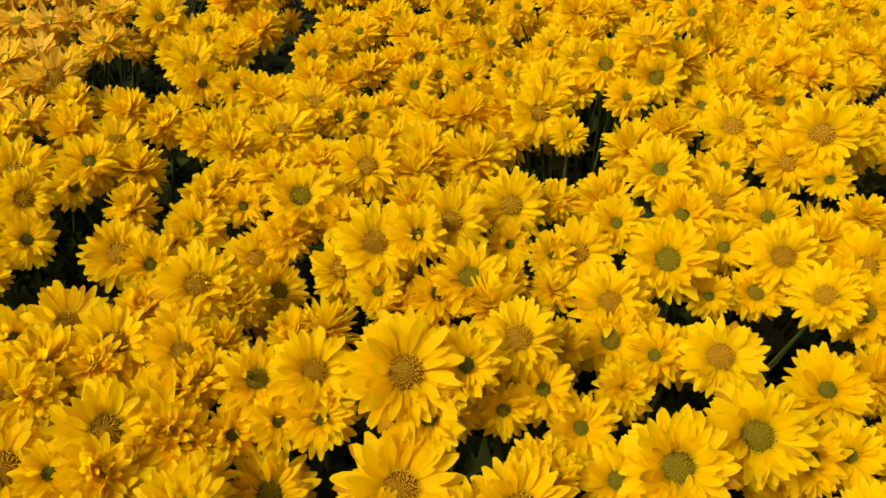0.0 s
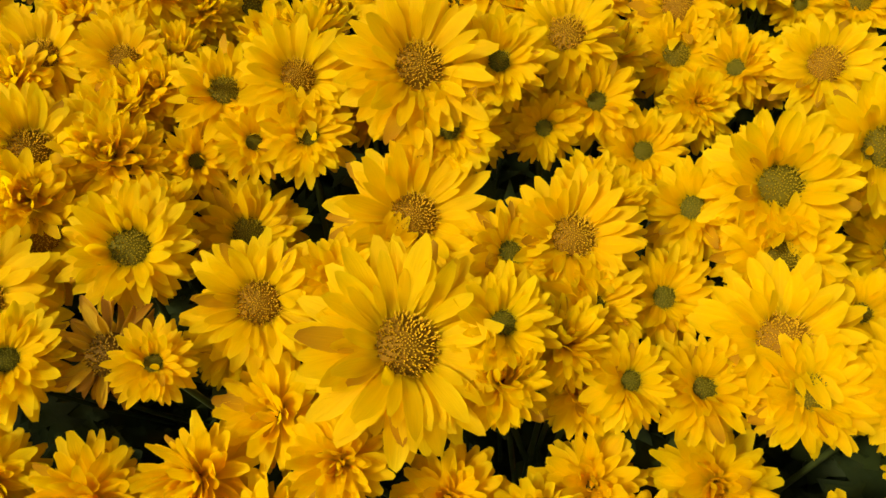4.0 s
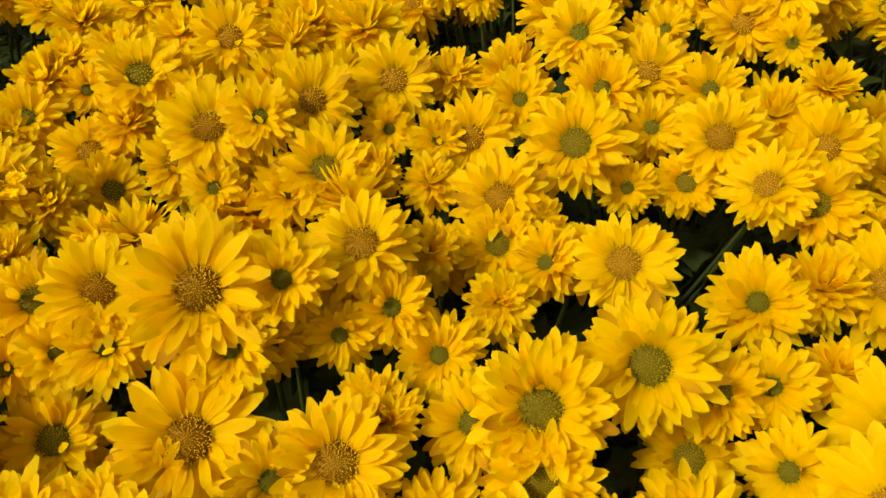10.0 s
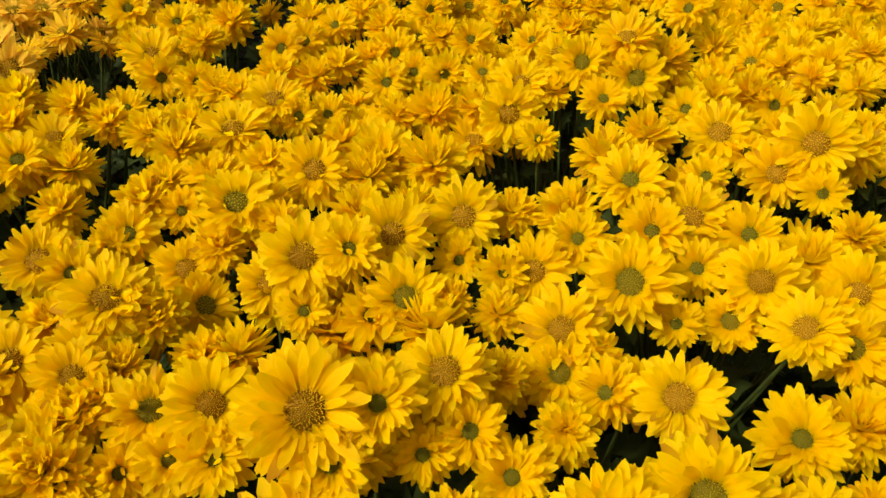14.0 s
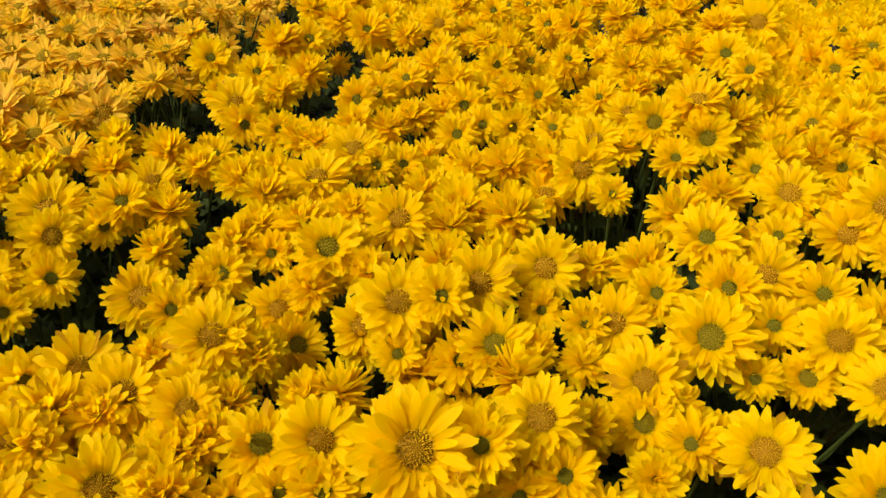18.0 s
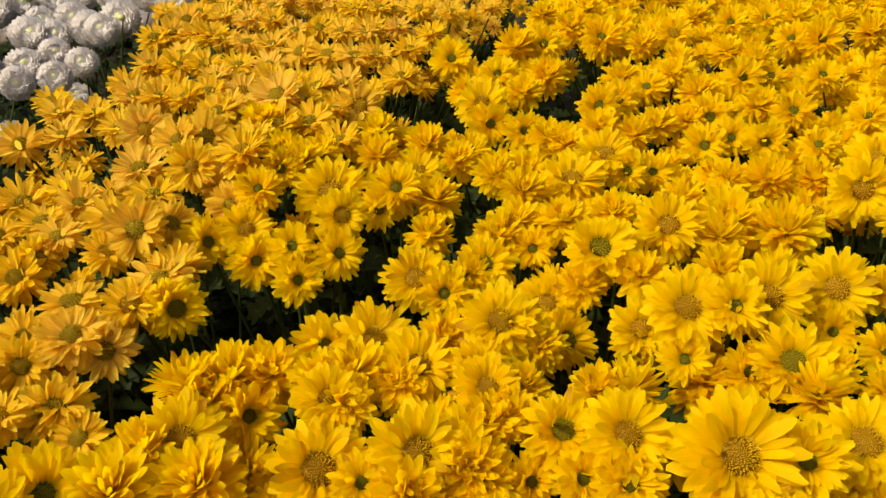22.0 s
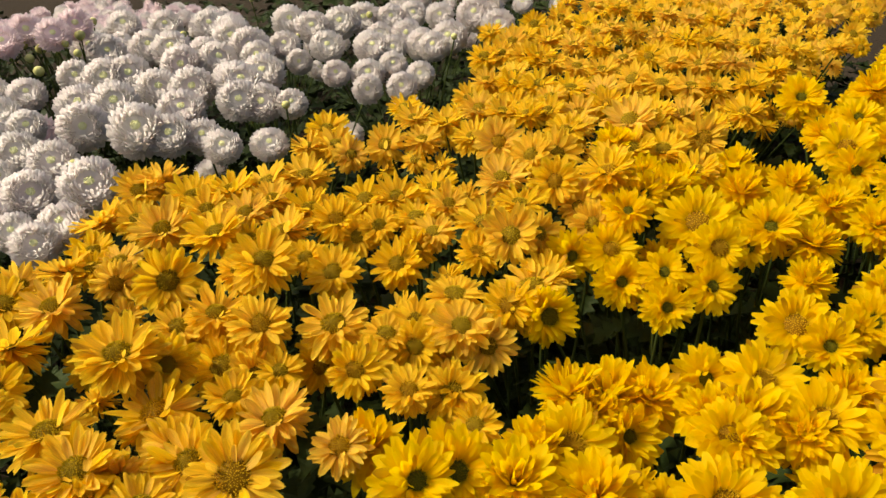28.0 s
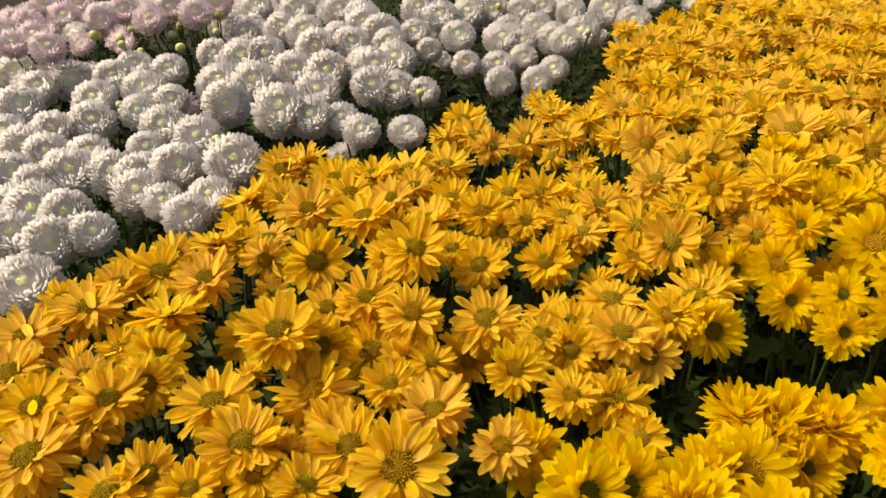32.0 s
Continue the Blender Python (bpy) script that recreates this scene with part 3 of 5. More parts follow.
p.bloom("young", 0.178, 0.511, 0.684, 0.063, -107, 30)
p.bloom("young", 0.196, 0.403, 0.643, 0.040, -108, 49)
p.bloom("open", 0.222, 0.495, 0.661, 0.064, -115, 40)
p.bloom("young", 0.217, 0.446, 0.654, 0.048, -108, 36)
p.bloom("double", 0.132, 0.499, 0.663, 0.060, -92, 25)
p.bloom("open", 0.315, 0.421, 0.654, 0.061, -127, 52)
p.bloom("double", 0.295, 0.454, 0.655, 0.060, -115, 11)
p.bloom("double", 0.335, 0.477, 0.659, 0.049, -117, 16)
p.bloom("double", 0.290, 0.407, 0.653, 0.045, -120, 19)
p = yellow_plant(0.237, 0.170, 6)
p.bloom("open", 0.259, 0.194, 0.661, 0.065, -136, 38, True)
p.bloom("open", 0.222, 0.156, 0.639, 0.057, -129, 28, True)
p.bloom("open", 0.253, 0.139, 0.668, 0.055, -145, 31, True)
p.bloom("young", 0.244, 0.191, 0.642, 0.045, -130, 54)
p.bloom("young", 0.203, 0.177, 0.646, 0.043, -86, 26)
p.bloom("double", 0.242, 0.165, 0.648, 0.045, -115, 20)
p = yellow_plant(-0.110, 0.436, 7)
p.bloom("open", -0.172, 0.392, 0.671, 0.065, -65, 26)
p.bloom("open", -0.152, 0.466, 0.634, 0.056, -70, 34)
p.bloom("open", -0.047, 0.419, 0.685, 0.064, -70, 37)
p.bloom("ripe", -0.116, 0.501, 0.670, 0.065, -62, 30)
p.bloom("ripe", -0.130, 0.435, 0.625, 0.054, -33, 41)
p.bloom("double", -0.145, 0.394, 0.653, 0.050, -72, 20)
p.bloom("double", -0.073, 0.429, 0.642, 0.054, -31, 20)
p.bloom("double", -0.078, 0.354, 0.663, 0.052, 113, 22)
p.bloom("double", -0.102, 0.522, 0.658, 0.050, -77, 28)
p.bloom("double", -0.082, 0.488, 0.658, 0.052, -90, 23)
p.bloom("double", -0.099, 0.349, 0.662, 0.042, -90, 18)
p.bloom("double", -0.127, 0.479, 0.646, 0.048, -41, 20)
p = yellow_plant(0.037, 0.442, 8)
p.bloom("open", 0.105, 0.441, 0.655, 0.059, -96, 43)
p.bloom("open", 0.008, 0.451, 0.679, 0.063, -80, 40)
p.bloom("open", 0.056, 0.484, 0.670, 0.062, -86, 46)
p.bloom("young", -0.017, 0.422, 0.689, 0.048, -79, 40)
p.bloom("young", -0.003, 0.395, 0.655, 0.048, -68, 30)
p.bloom("ripe", 0.021, 0.397, 0.669, 0.059, -77, 32)
p.bloom("double", -0.031, 0.395, 0.642, 0.062, 96, 20)
p.bloom("double", 0.037, 0.379, 0.662, 0.057, 74, 32)
p.bloom("double", 0.080, 0.399, 0.656, 0.043, -68, 10)
p.bloom("young", 0.053, 0.452, 0.655, 0.040, -90, 63)
p.bloom("young", 0.084, 0.438, 0.656, 0.040, -89, 40)
p.bloom("double", -0.022, 0.496, 0.664, 0.057, -53, 20)
p.bloom("double", 0.018, 0.502, 0.664, 0.053, 90, 28)
p.bloom("double", 0.046, 0.403, 0.662, 0.040, -99, 14)
p.bloom("double", 0.065, 0.509, 0.663, 0.049, 89, 24)
p.bloom("double", 0.093, 0.503, 0.661, 0.048, -100, 10)
p = yellow_plant(0.095, 0.330, 9)
p.bloom("ripe", 0.117, 0.360, 0.642, 0.053, -97, 34)
p.bloom("young", 0.063, 0.298, 0.664, 0.047, -94, 32)
p.bloom("young", 0.038, 0.287, 0.658, 0.040, -84, 53)
p.bloom("young", 0.085, 0.281, 0.648, 0.049, -94, 32)
p.bloom("open", 0.049, 0.321, 0.685, 0.057, -102, 24)
p.bloom("open", 0.119, 0.383, 0.656, 0.060, -109, 37)
p.bloom("young", 0.035, 0.316, 0.668, 0.045, -83, 36)
p.bloom("young", 0.116, 0.309, 0.645, 0.040, -85, 58)
p.bloom("double", 0.162, 0.353, 0.637, 0.053, -113, 20)
p.bloom("young", 0.141, 0.337, 0.651, 0.044, -135, 41)
p.bloom("double", 0.079, 0.341, 0.658, 0.041, -66, 22)
p.bloom("young", 0.139, 0.373, 0.642, 0.040, -89, 63)
p = yellow_plant(0.299, 0.151, 10)
p.bloom("open", 0.289, 0.144, 0.654, 0.042, -151, 31)
p.bloom("double", 0.309, 0.158, 0.652, 0.040, -135, 18)
p = yellow_plant(0.236, 1.060, 11)
p.bloom("young", 0.114, 1.128, 0.641, 0.069, -69, 46)
p.bloom("open", 0.366, 1.096, 0.656, 0.082, -109, 41)
p.bloom("young", 0.306, 0.897, 0.665, 0.058, -118, 48)
p.bloom("young", 0.097, 0.963, 0.651, 0.049, -89, 36)
p.bloom("double", 0.149, 1.226, 0.640, 0.064, -93, 9)
p.bloom("double", 0.185, 1.176, 0.639, 0.066, -119, 10)
p.bloom("double", 0.199, 1.065, 0.644, 0.065, -101, 22)
p.bloom("double", 0.243, 1.108, 0.646, 0.066, -103, 28)
p.bloom("double", 0.168, 0.919, 0.659, 0.057, -91, 16)
p.bloom("double", 0.206, 0.916, 0.662, 0.060, -97, 19)
p.bloom("double", 0.254, 0.989, 0.657, 0.063, -115, 12)
p.bloom("open", 0.373, 1.189, 0.654, 0.082, -55, 11)
p.bloom("double", 0.311, 1.089, 0.653, 0.080, -145, 21)
p.bloom("young", 0.293, 0.963, 0.660, 0.072, -99, 37)
p.bloom("double", 0.279, 1.177, 0.648, 0.065, -134, 19)
p = yellow_plant(0.035, 0.193, 12)
p.bloom("young", 0.051, 0.194, 0.648, 0.049, -82, 26, True)
p.bloom("open", 0.044, 0.218, 0.663, 0.061, -83, 27)
p.bloom("young", 0.082, 0.202, 0.642, 0.047, -94, 26, True)
p.bloom("open", -0.021, 0.162, 0.674, 0.081, -50, 26)
p.bloom("young", 0.018, 0.211, 0.662, 0.046, -46, 30)
p.bloom("young", 0.013, 0.171, 0.673, 0.046, -69, 23)
p.bloom("double", 0.055, 0.249, 0.657, 0.040, -104, 20)
p.bloom("double", 0.012, 0.155, 0.661, 0.042, -55, 14)
p.bloom("double", 0.037, 0.175, 0.654, 0.043, -36, 10)
p.bloom("double", 0.046, 0.166, 0.629, 0.042, -58, 17)
p.bloom("young", 0.061, 0.161, 0.648, 0.040, -67, 25)
p = yellow_plant(-0.362, 0.622, 13)
p.bloom("young", -0.312, 0.556, 0.673, 0.059, -64, 31)
p.bloom("young", -0.275, 0.682, 0.654, 0.048, -63, 33)
p.bloom("open", -0.311, 0.613, 0.662, 0.057, -22, 16)
p.bloom("double", -0.280, 0.652, 0.656, 0.049, -64, 19)
p.bloom("young", -0.323, 0.536, 0.659, 0.045, -55, 72)
p.bloom("double", -0.359, 0.630, 0.665, 0.057, -71, 23)
p.bloom("double", -0.323, 0.679, 0.658, 0.059, -90, 22)
p.bloom("double", -0.504, 0.651, 0.684, 0.056, -67, 23)
p.bloom("double", -0.442, 0.587, 0.684, 0.051, -45, 25)
p.bloom("double", -0.413, 0.607, 0.675, 0.053, -73, 18)
p.bloom("double", -0.384, 0.690, 0.663, 0.058, -112, 9)
p.bloom("double", -0.420, 0.579, 0.679, 0.054, -91, 21)
p = yellow_plant(0.140, 0.691, 14)
p.bloom("open", 0.093, 0.636, 0.671, 0.065, -95, 58)
p.bloom("ripe", 0.156, 0.660, 0.708, 0.053, -109, 50)
p.bloom("ripe", 0.202, 0.646, 0.700, 0.057, -100, 58)
p.bloom("open", 0.103, 0.656, 0.690, 0.059, -96, 37)
p.bloom("open", 0.062, 0.653, 0.635, 0.062, -59, 8)
p.bloom("open", 0.195, 0.676, 0.724, 0.063, -117, 17)
p.bloom("young", 0.116, 0.594, 0.670, 0.040, -94, 31)
p.bloom("young", 0.172, 0.625, 0.691, 0.047, -92, 34)
p.bloom("double", 0.063, 0.683, 0.653, 0.050, -139, 16)
p.bloom("double", 0.130, 0.656, 0.685, 0.046, -114, 13)
p.bloom("open", 0.143, 0.736, 0.683, 0.050, -121, 30)
p.bloom("young", 0.070, 0.744, 0.660, 0.046, -95, 32)
p.bloom("young", 0.122, 0.809, 0.666, 0.048, -115, 34)
p.bloom("double", 0.165, 0.827, 0.669, 0.055, -136, 16)
p.bloom("double", 0.206, 0.765, 0.685, 0.054, -136, 25)
p.bloom("double", 0.236, 0.688, 0.698, 0.059, -101, 20)
p = yellow_plant(0.132, 0.190, 15)
p.bloom("ripe", 0.128, 0.235, 0.673, 0.065, -100, 36, True)
p.bloom("ripe", 0.127, 0.211, 0.656, 0.052, -93, 42, True)
p.bloom("open", 0.119, 0.174, 0.654, 0.067, -112, 25, True)
p.bloom("ripe", 0.184, 0.192, 0.656, 0.050, -116, 27, True)
p.bloom("young", 0.161, 0.152, 0.656, 0.057, -119, 27, True)
p.bloom("ripe", 0.125, 0.154, 0.651, 0.048, -102, 19, True)
p.bloom("young", 0.089, 0.160, 0.643, 0.045, -80, 18)
p.bloom("young", 0.155, 0.189, 0.649, 0.040, -116, 29)
p.bloom("young", 0.099, 0.241, 0.653, 0.052, -124, 31)
p = yellow_plant(-0.175, 0.304, 16)
p.bloom("ripe", -0.113, 0.306, 0.667, 0.053, -58, 27)
p.bloom("open", -0.165, 0.326, 0.671, 0.049, -58, 32)
p.bloom("open", -0.193, 0.267, 0.667, 0.065, -42, 38)
p.bloom("young", -0.181, 0.359, 0.658, 0.045, -77, 37)
p.bloom("open", -0.221, 0.350, 0.656, 0.060, -55, 24)
p.bloom("open", -0.187, 0.236, 0.647, 0.066, -43, 37)
p.bloom("young", -0.127, 0.280, 0.646, 0.040, -55, 53)
p.bloom("ripe", -0.154, 0.270, 0.655, 0.049, -45, 36)
p.bloom("double", -0.160, 0.307, 0.660, 0.049, -75, 15)
p.bloom("double", -0.149, 0.318, 0.660, 0.047, -77, 14)
p.bloom("double", -0.147, 0.343, 0.659, 0.046, -21, 18)
p.bloom("double", -0.213, 0.387, 0.653, 0.050, -31, 12)
p.bloom("double", -0.137, 0.245, 0.648, 0.050, -11, 16)
p.bloom("open", -0.252, 0.251, 0.654, 0.069, -41, 35)
p.bloom("double", -0.170, 0.293, 0.659, 0.054, -53, 16)
p.bloom("double", -0.232, 0.333, 0.653, 0.051, -91, 19)
p = yellow_plant(0.243, 0.305, 17)
p.bloom("open", 0.178, 0.324, 0.663, 0.057, -115, 36)
p.bloom("young", 0.246, 0.312, 0.644, 0.059, -129, 32)
p.bloom("double", 0.268, 0.267, 0.647, 0.040, -141, 8)
p.bloom("double", 0.278, 0.318, 0.647, 0.052, -105, 13)
p = yellow_plant(-0.044, 0.257, 18)
p.bloom("open", -0.021, 0.232, 0.660, 0.074, -70, 32)
p.bloom("young", -0.006, 0.267, 0.677, 0.052, -76, 36)
p.bloom("ripe", -0.103, 0.254, 0.623, 0.059, -59, 28)
p.bloom("open", -0.075, 0.301, 0.679, 0.059, -62, 34)
p.bloom("young", 0.016, 0.293, 0.692, 0.050, -80, 41)
p.bloom("young", -0.071, 0.280, 0.662, 0.048, -72, 40)
p.bloom("open", -0.018, 0.283, 0.698, 0.075, -66, 39)
p.bloom("open", -0.081, 0.192, 0.656, 0.059, -72, 34)
p.bloom("young", -0.097, 0.281, 0.657, 0.040, -55, 41)
p.bloom("young", -0.033, 0.218, 0.651, 0.046, -61, 47)
p.bloom("double", -0.051, 0.202, 0.659, 0.040, -37, 24)
p.bloom("young", 0.007, 0.279, 0.664, 0.040, -67, 49)
p = yellow_plant(-0.084, 1.140, 19)
p.bloom("young", -0.186, 1.072, 0.650, 0.073, -79, 32)
p.bloom("open", -0.086, 1.115, 0.646, 0.061, -73, 41)
p.bloom("young", 0.076, 1.141, 0.636, 0.061, -113, 38)
p.bloom("double", -0.238, 1.124, 0.646, 0.068, -80, 23)
p.bloom("double", -0.014, 1.045, 0.647, 0.058, -137, 12)
p.bloom("double", 0.024, 1.025, 0.646, 0.056, -95, 16)
p.bloom("double", -0.060, 1.196, 0.647, 0.060, -115, 19)
p.bloom("young", -0.007, 1.180, 0.644, 0.059, -86, 38)
p.bloom("double", -0.127, 1.067, 0.645, 0.060, -81, 18)
p.bloom("young", -0.170, 1.141, 0.645, 0.063, -84, 41)
p.bloom("young", 0.045, 1.218, 0.642, 0.056, -90, 29)
p.bloom("double", 0.089, 1.236, 0.641, 0.056, -88, 11)
p.bloom("double", -0.225, 1.215, 0.649, 0.062, -108, 24)
p.bloom("double", -0.293, 1.180, 0.649, 0.061, -38, 20)
p = yellow_plant(-0.049, 0.630, 20)
p.bloom("open", -0.065, 0.549, 0.668, 0.064, -83, 36)
p.bloom("open", -0.136, 0.707, 0.650, 0.071, -61, 20)
p.bloom("young", -0.086, 0.714, 0.629, 0.050, -77, 37)
p.bloom("young", -0.111, 0.695, 0.637, 0.049, -63, 44)
p.bloom("double", -0.016, 0.582, 0.659, 0.074, -71, 22)
p.bloom("double", 0.029, 0.573, 0.660, 0.073, -114, 13)
p.bloom("double", 0.023, 0.683, 0.649, 0.061, -93, 21)
p.bloom("double", -0.114, 0.587, 0.653, 0.055, -107, 19)
p.bloom("double", -0.012, 0.682, 0.646, 0.050, -81, 20)
p.bloom("double", -0.056, 0.622, 0.652, 0.053, -92, 20)
p.bloom("double", -0.019, 0.611, 0.655, 0.054, -62, 22)
p.bloom("double", -0.023, 0.554, 0.660, 0.055, -90, 21)
p = yellow_plant(0.341, 0.319, 21)
p.bloom("open", 0.309, 0.315, 0.652, 0.065, -117, 32)
p.bloom("ripe", 0.347, 0.352, 0.662, 0.047, -125, 38)
p.bloom("ripe", 0.293, 0.373, 0.653, 0.055, -120, 50)
p.bloom("young", 0.362, 0.322, 0.653, 0.040, -119, 33)
p.bloom("double", 0.349, 0.292, 0.650, 0.043, -84, 15)
p.bloom("double", 0.386, 0.355, 0.654, 0.042, -109, 20)
p.bloom("double", 0.328, 0.275, 0.649, 0.047, -121, 18)
p.bloom("double", 0.352, 0.265, 0.650, 0.044, -133, 19)
p = yellow_plant(-0.287, 0.875, 22)
p.bloom("open", -0.297, 0.813, 0.651, 0.071, -79, 32)
p.bloom("young", -0.378, 0.954, 0.651, 0.069, -74, 42)
p.bloom("young", -0.303, 0.915, 0.648, 0.058, -63, 34)
p.bloom("double", -0.203, 0.744, 0.645, 0.059, -37, 15)
p.bloom("young", -0.279, 0.782, 0.638, 0.059, -63, 67)
p.bloom("young", -0.235, 0.770, 0.638, 0.054, -73, 52)
p.bloom("double", -0.327, 0.851, 0.647, 0.059, -107, 16)
p.bloom("double", -0.258, 0.868, 0.645, 0.059, -80, 22)
p.bloom("double", -0.237, 0.927, 0.645, 0.066, -68, 24)
p.bloom("double", -0.302, 1.023, 0.649, 0.072, -87, 19)
p.bloom("young", -0.265, 1.044, 0.646, 0.068, -75, 45)
p = yellow_plant(-0.387, 0.208, 23)
p.bloom("open", -0.354, 0.255, 0.648, 0.064, -35, 40)
p.bloom("young", -0.411, 0.162, 0.671, 0.061, -22, 42)
p.bloom("young", -0.399, 0.187, 0.662, 0.067, -31, 44)
p.bloom("double", -0.476, 0.185, 0.645, 0.066, -55, 14)
p.bloom("double", -0.368, 0.203, 0.654, 0.067, -45, 18)
p.bloom("double", -0.324, 0.226, 0.647, 0.067, -90, 12)
p.bloom("double", -0.374, 0.238, 0.647, 0.059, -84, 9)
p = yellow_plant(-0.218, 0.558, 24)
p.bloom("open", -0.161, 0.645, 0.651, 0.074, -80, 13)
p.bloom("young", -0.215, 0.512, 0.631, 0.062, -65, 37)
p.bloom("young", -0.237, 0.458, 0.635, 0.053, -74, 43)
p.bloom("open", -0.265, 0.468, 0.639, 0.064, -66, 38)
p.bloom("double", -0.277, 0.567, 0.660, 0.059, 156, 2)
p.bloom("double", -0.269, 0.520, 0.649, 0.052, -64, 6)
p.bloom("double", -0.213, 0.548, 0.639, 0.059, -85, 25)
p.bloom("double", -0.205, 0.618, 0.648, 0.058, -49, 23)
p.bloom("double", -0.157, 0.570, 0.649, 0.060, -49, 13)
p.bloom("young", -0.179, 0.540, 0.634, 0.045, -78, 57)
p.bloom("young", -0.226, 0.495, 0.626, 0.046, -56, 63)
p.bloom("double", -0.209, 0.661, 0.647, 0.060, -74, 27)
p.bloom("double", -0.238, 0.639, 0.651, 0.059, -96, 25)
p.bloom("double", -0.198, 0.569, 0.645, 0.054, -77, 12)
p = yellow_plant(-0.398, 0.474, 25)
p.bloom("open", -0.336, 0.487, 0.682, 0.053, -56, 56)
p.bloom("young", -0.331, 0.462, 0.659, 0.051, -50, 53)
p.bloom("young", -0.369, 0.452, 0.668, 0.046, -65, 46)
p.bloom("young", -0.404, 0.446, 0.651, 0.053, -45, 53)
p.bloom("open", -0.427, 0.474, 0.663, 0.057, -41, 35)
p.bloom("young", -0.358, 0.433, 0.647, 0.048, -48, 53)
p.bloom("young", -0.423, 0.500, 0.691, 0.047, -60, 27)
p.bloom("ripe", -0.434, 0.370, 0.652, 0.056, -36, 62)
p.bloom("young", -0.457, 0.456, 0.657, 0.055, -37, 64)
p.bloom("young", -0.429, 0.552, 0.683, 0.049, -43, 56)
p.bloom("young", -0.437, 0.518, 0.679, 0.048, -42, 29)
p.bloom("open", -0.371, 0.539, 0.672, 0.077, -65, 37)
p = yellow_plant(-0.315, 0.325, 26)
p.bloom("young", -0.332, 0.298, 0.630, 0.055, -23, 52)
p.bloom("open", -0.267, 0.301, 0.661, 0.052, -54, 37)
p.bloom("young", -0.303, 0.367, 0.643, 0.052, -51, 60)
p.bloom("double", -0.358, 0.319, 0.640, 0.069, -69, 10)
p.bloom("open", -0.265, 0.375, 0.651, 0.064, -39, 32)
p.bloom("double", -0.265, 0.334, 0.652, 0.064, -52, 15)
p.bloom("double", -0.361, 0.297, 0.639, 0.055, -41, 12)
p.bloom("double", -0.331, 0.331, 0.641, 0.062, -46, 15)
p.bloom("double", -0.288, 0.326, 0.650, 0.053, -82, 14)
p.bloom("double", -0.381, 0.302, 0.646, 0.065, 100, 26)
yellow_plant(0.55, 0.30, 27)
yellow_plant(0.52, 0.55, 28)
yellow_plant(0.50, 0.80, 29)
yellow_plant(0.55, 1.10, 30)
yellow_plant(0.30, 1.35, 31)
yellow_plant(-0.00, 1.40, 32)
yellow_plant(-0.20, 1.40, 33)

# orange bed
orange = []
p = orange_plant(-0.667, 0.640, 34)
p.bloom("bronze", -0.639, 0.623, 0.675, 0.068, -59, 47)
p.bloom("dome", -0.781, 0.579, 0.665, 0.062, -68, 36)
p.bloom("dome", -0.686, 0.637, 0.669, 0.060, -91, 12)
p.bloom("dome", -0.585, 0.605, 0.675, 0.057, -92, 34)
p.bloom("dome", -0.581, 0.705, 0.675, 0.058, -44, 4)
p.bloom("dome", -0.754, 0.674, 0.665, 0.061, 108, 8)
p.bloom("dome", -0.743, 0.608, 0.667, 0.061, -33, 11)
p.bloom("dome", -0.581, 0.683, 0.676, 0.056, -56, 20)
p.bloom("dome", -0.670, 0.743, 0.663, 0.057, -101, 8)
p = orange_plant(-0.527, 0.872, 35)
p.bloom("bronze", -0.599, 0.840, 0.653, 0.065, -51, 17)
p.bloom("bronze", -0.450, 0.790, 0.646, 0.072, -54, 41)
p.bloom("dome", -0.527, 0.826, 0.652, 0.061, -128, 18)
p.bloom("dome", -0.496, 0.851, 0.650, 0.058, -106, 13)
p.bloom("dome", -0.633, 0.891, 0.650, 0.061, -85, 32)
p.bloom("dome", -0.611, 0.949, 0.653, 0.062, -103, 37)
p.bloom("dome", -0.565, 0.947, 0.653, 0.064, -52, 9)
p.bloom("dome", -0.521, 0.944, 0.653, 0.062, -30, 13)
p.bloom("dome", -0.456, 0.828, 0.644, 0.059, -158, 11)
p.bloom("dome", -0.566, 0.832, 0.649, 0.060, -160, 9)
p.bloom("bronze", -0.622, 0.801, 0.651, 0.064, -41, 23)
p.bloom("dome", -0.543, 0.854, 0.650, 0.058, 36, 8)
p.bloom("dome", -0.429, 0.883, 0.650, 0.058, -104, 16)
p.bloom("dome", -0.449, 0.979, 0.653, 0.059, -47, 9)
p.bloom("dome", -0.489, 0.953, 0.653, 0.058, -8, 18)
p.bloom("dome", -0.478, 0.780, 0.646, 0.057, -40, 8)
p = orange_plant(-0.495, 0.423, 36)
p.bloom("dome", -0.511, 0.345, 0.666, 0.056, -4, 5)
p.bloom("dome", -0.457, 0.384, 0.667, 0.064, -48, 4)
p.bloom("dome", -0.501, 0.423, 0.685, 0.061, -65, 43)
p.bloom("bronze", -0.464, 0.356, 0.662, 0.058, -66, 18)
p.bloom("bronze", -0.532, 0.414, 0.664, 0.050, -14, 26)
p.bloom("dome", -0.550, 0.452, 0.673, 0.063, -42, 12)
p.bloom("dome", -0.530, 0.489, 0.680, 0.055, 38, 12)
p.bloom("dome", -0.490, 0.456, 0.673, 0.052, -7, 54)
p.bloom("dome", -0.458, 0.500, 0.668, 0.053, -90, 61)
p.bloom("dome", -0.458, 0.409, 0.664, 0.056, 4, 11)
p = orange_plant(-0.479, 0.615, 37)
p.bloom("bronze", -0.515, 0.532, 0.688, 0.060, -79, 53)
p.bloom("bronze", -0.465, 0.547, 0.703, 0.065, -136, 6)
p.bloom("dome", -0.506, 0.695, 0.696, 0.071, -103, 23)
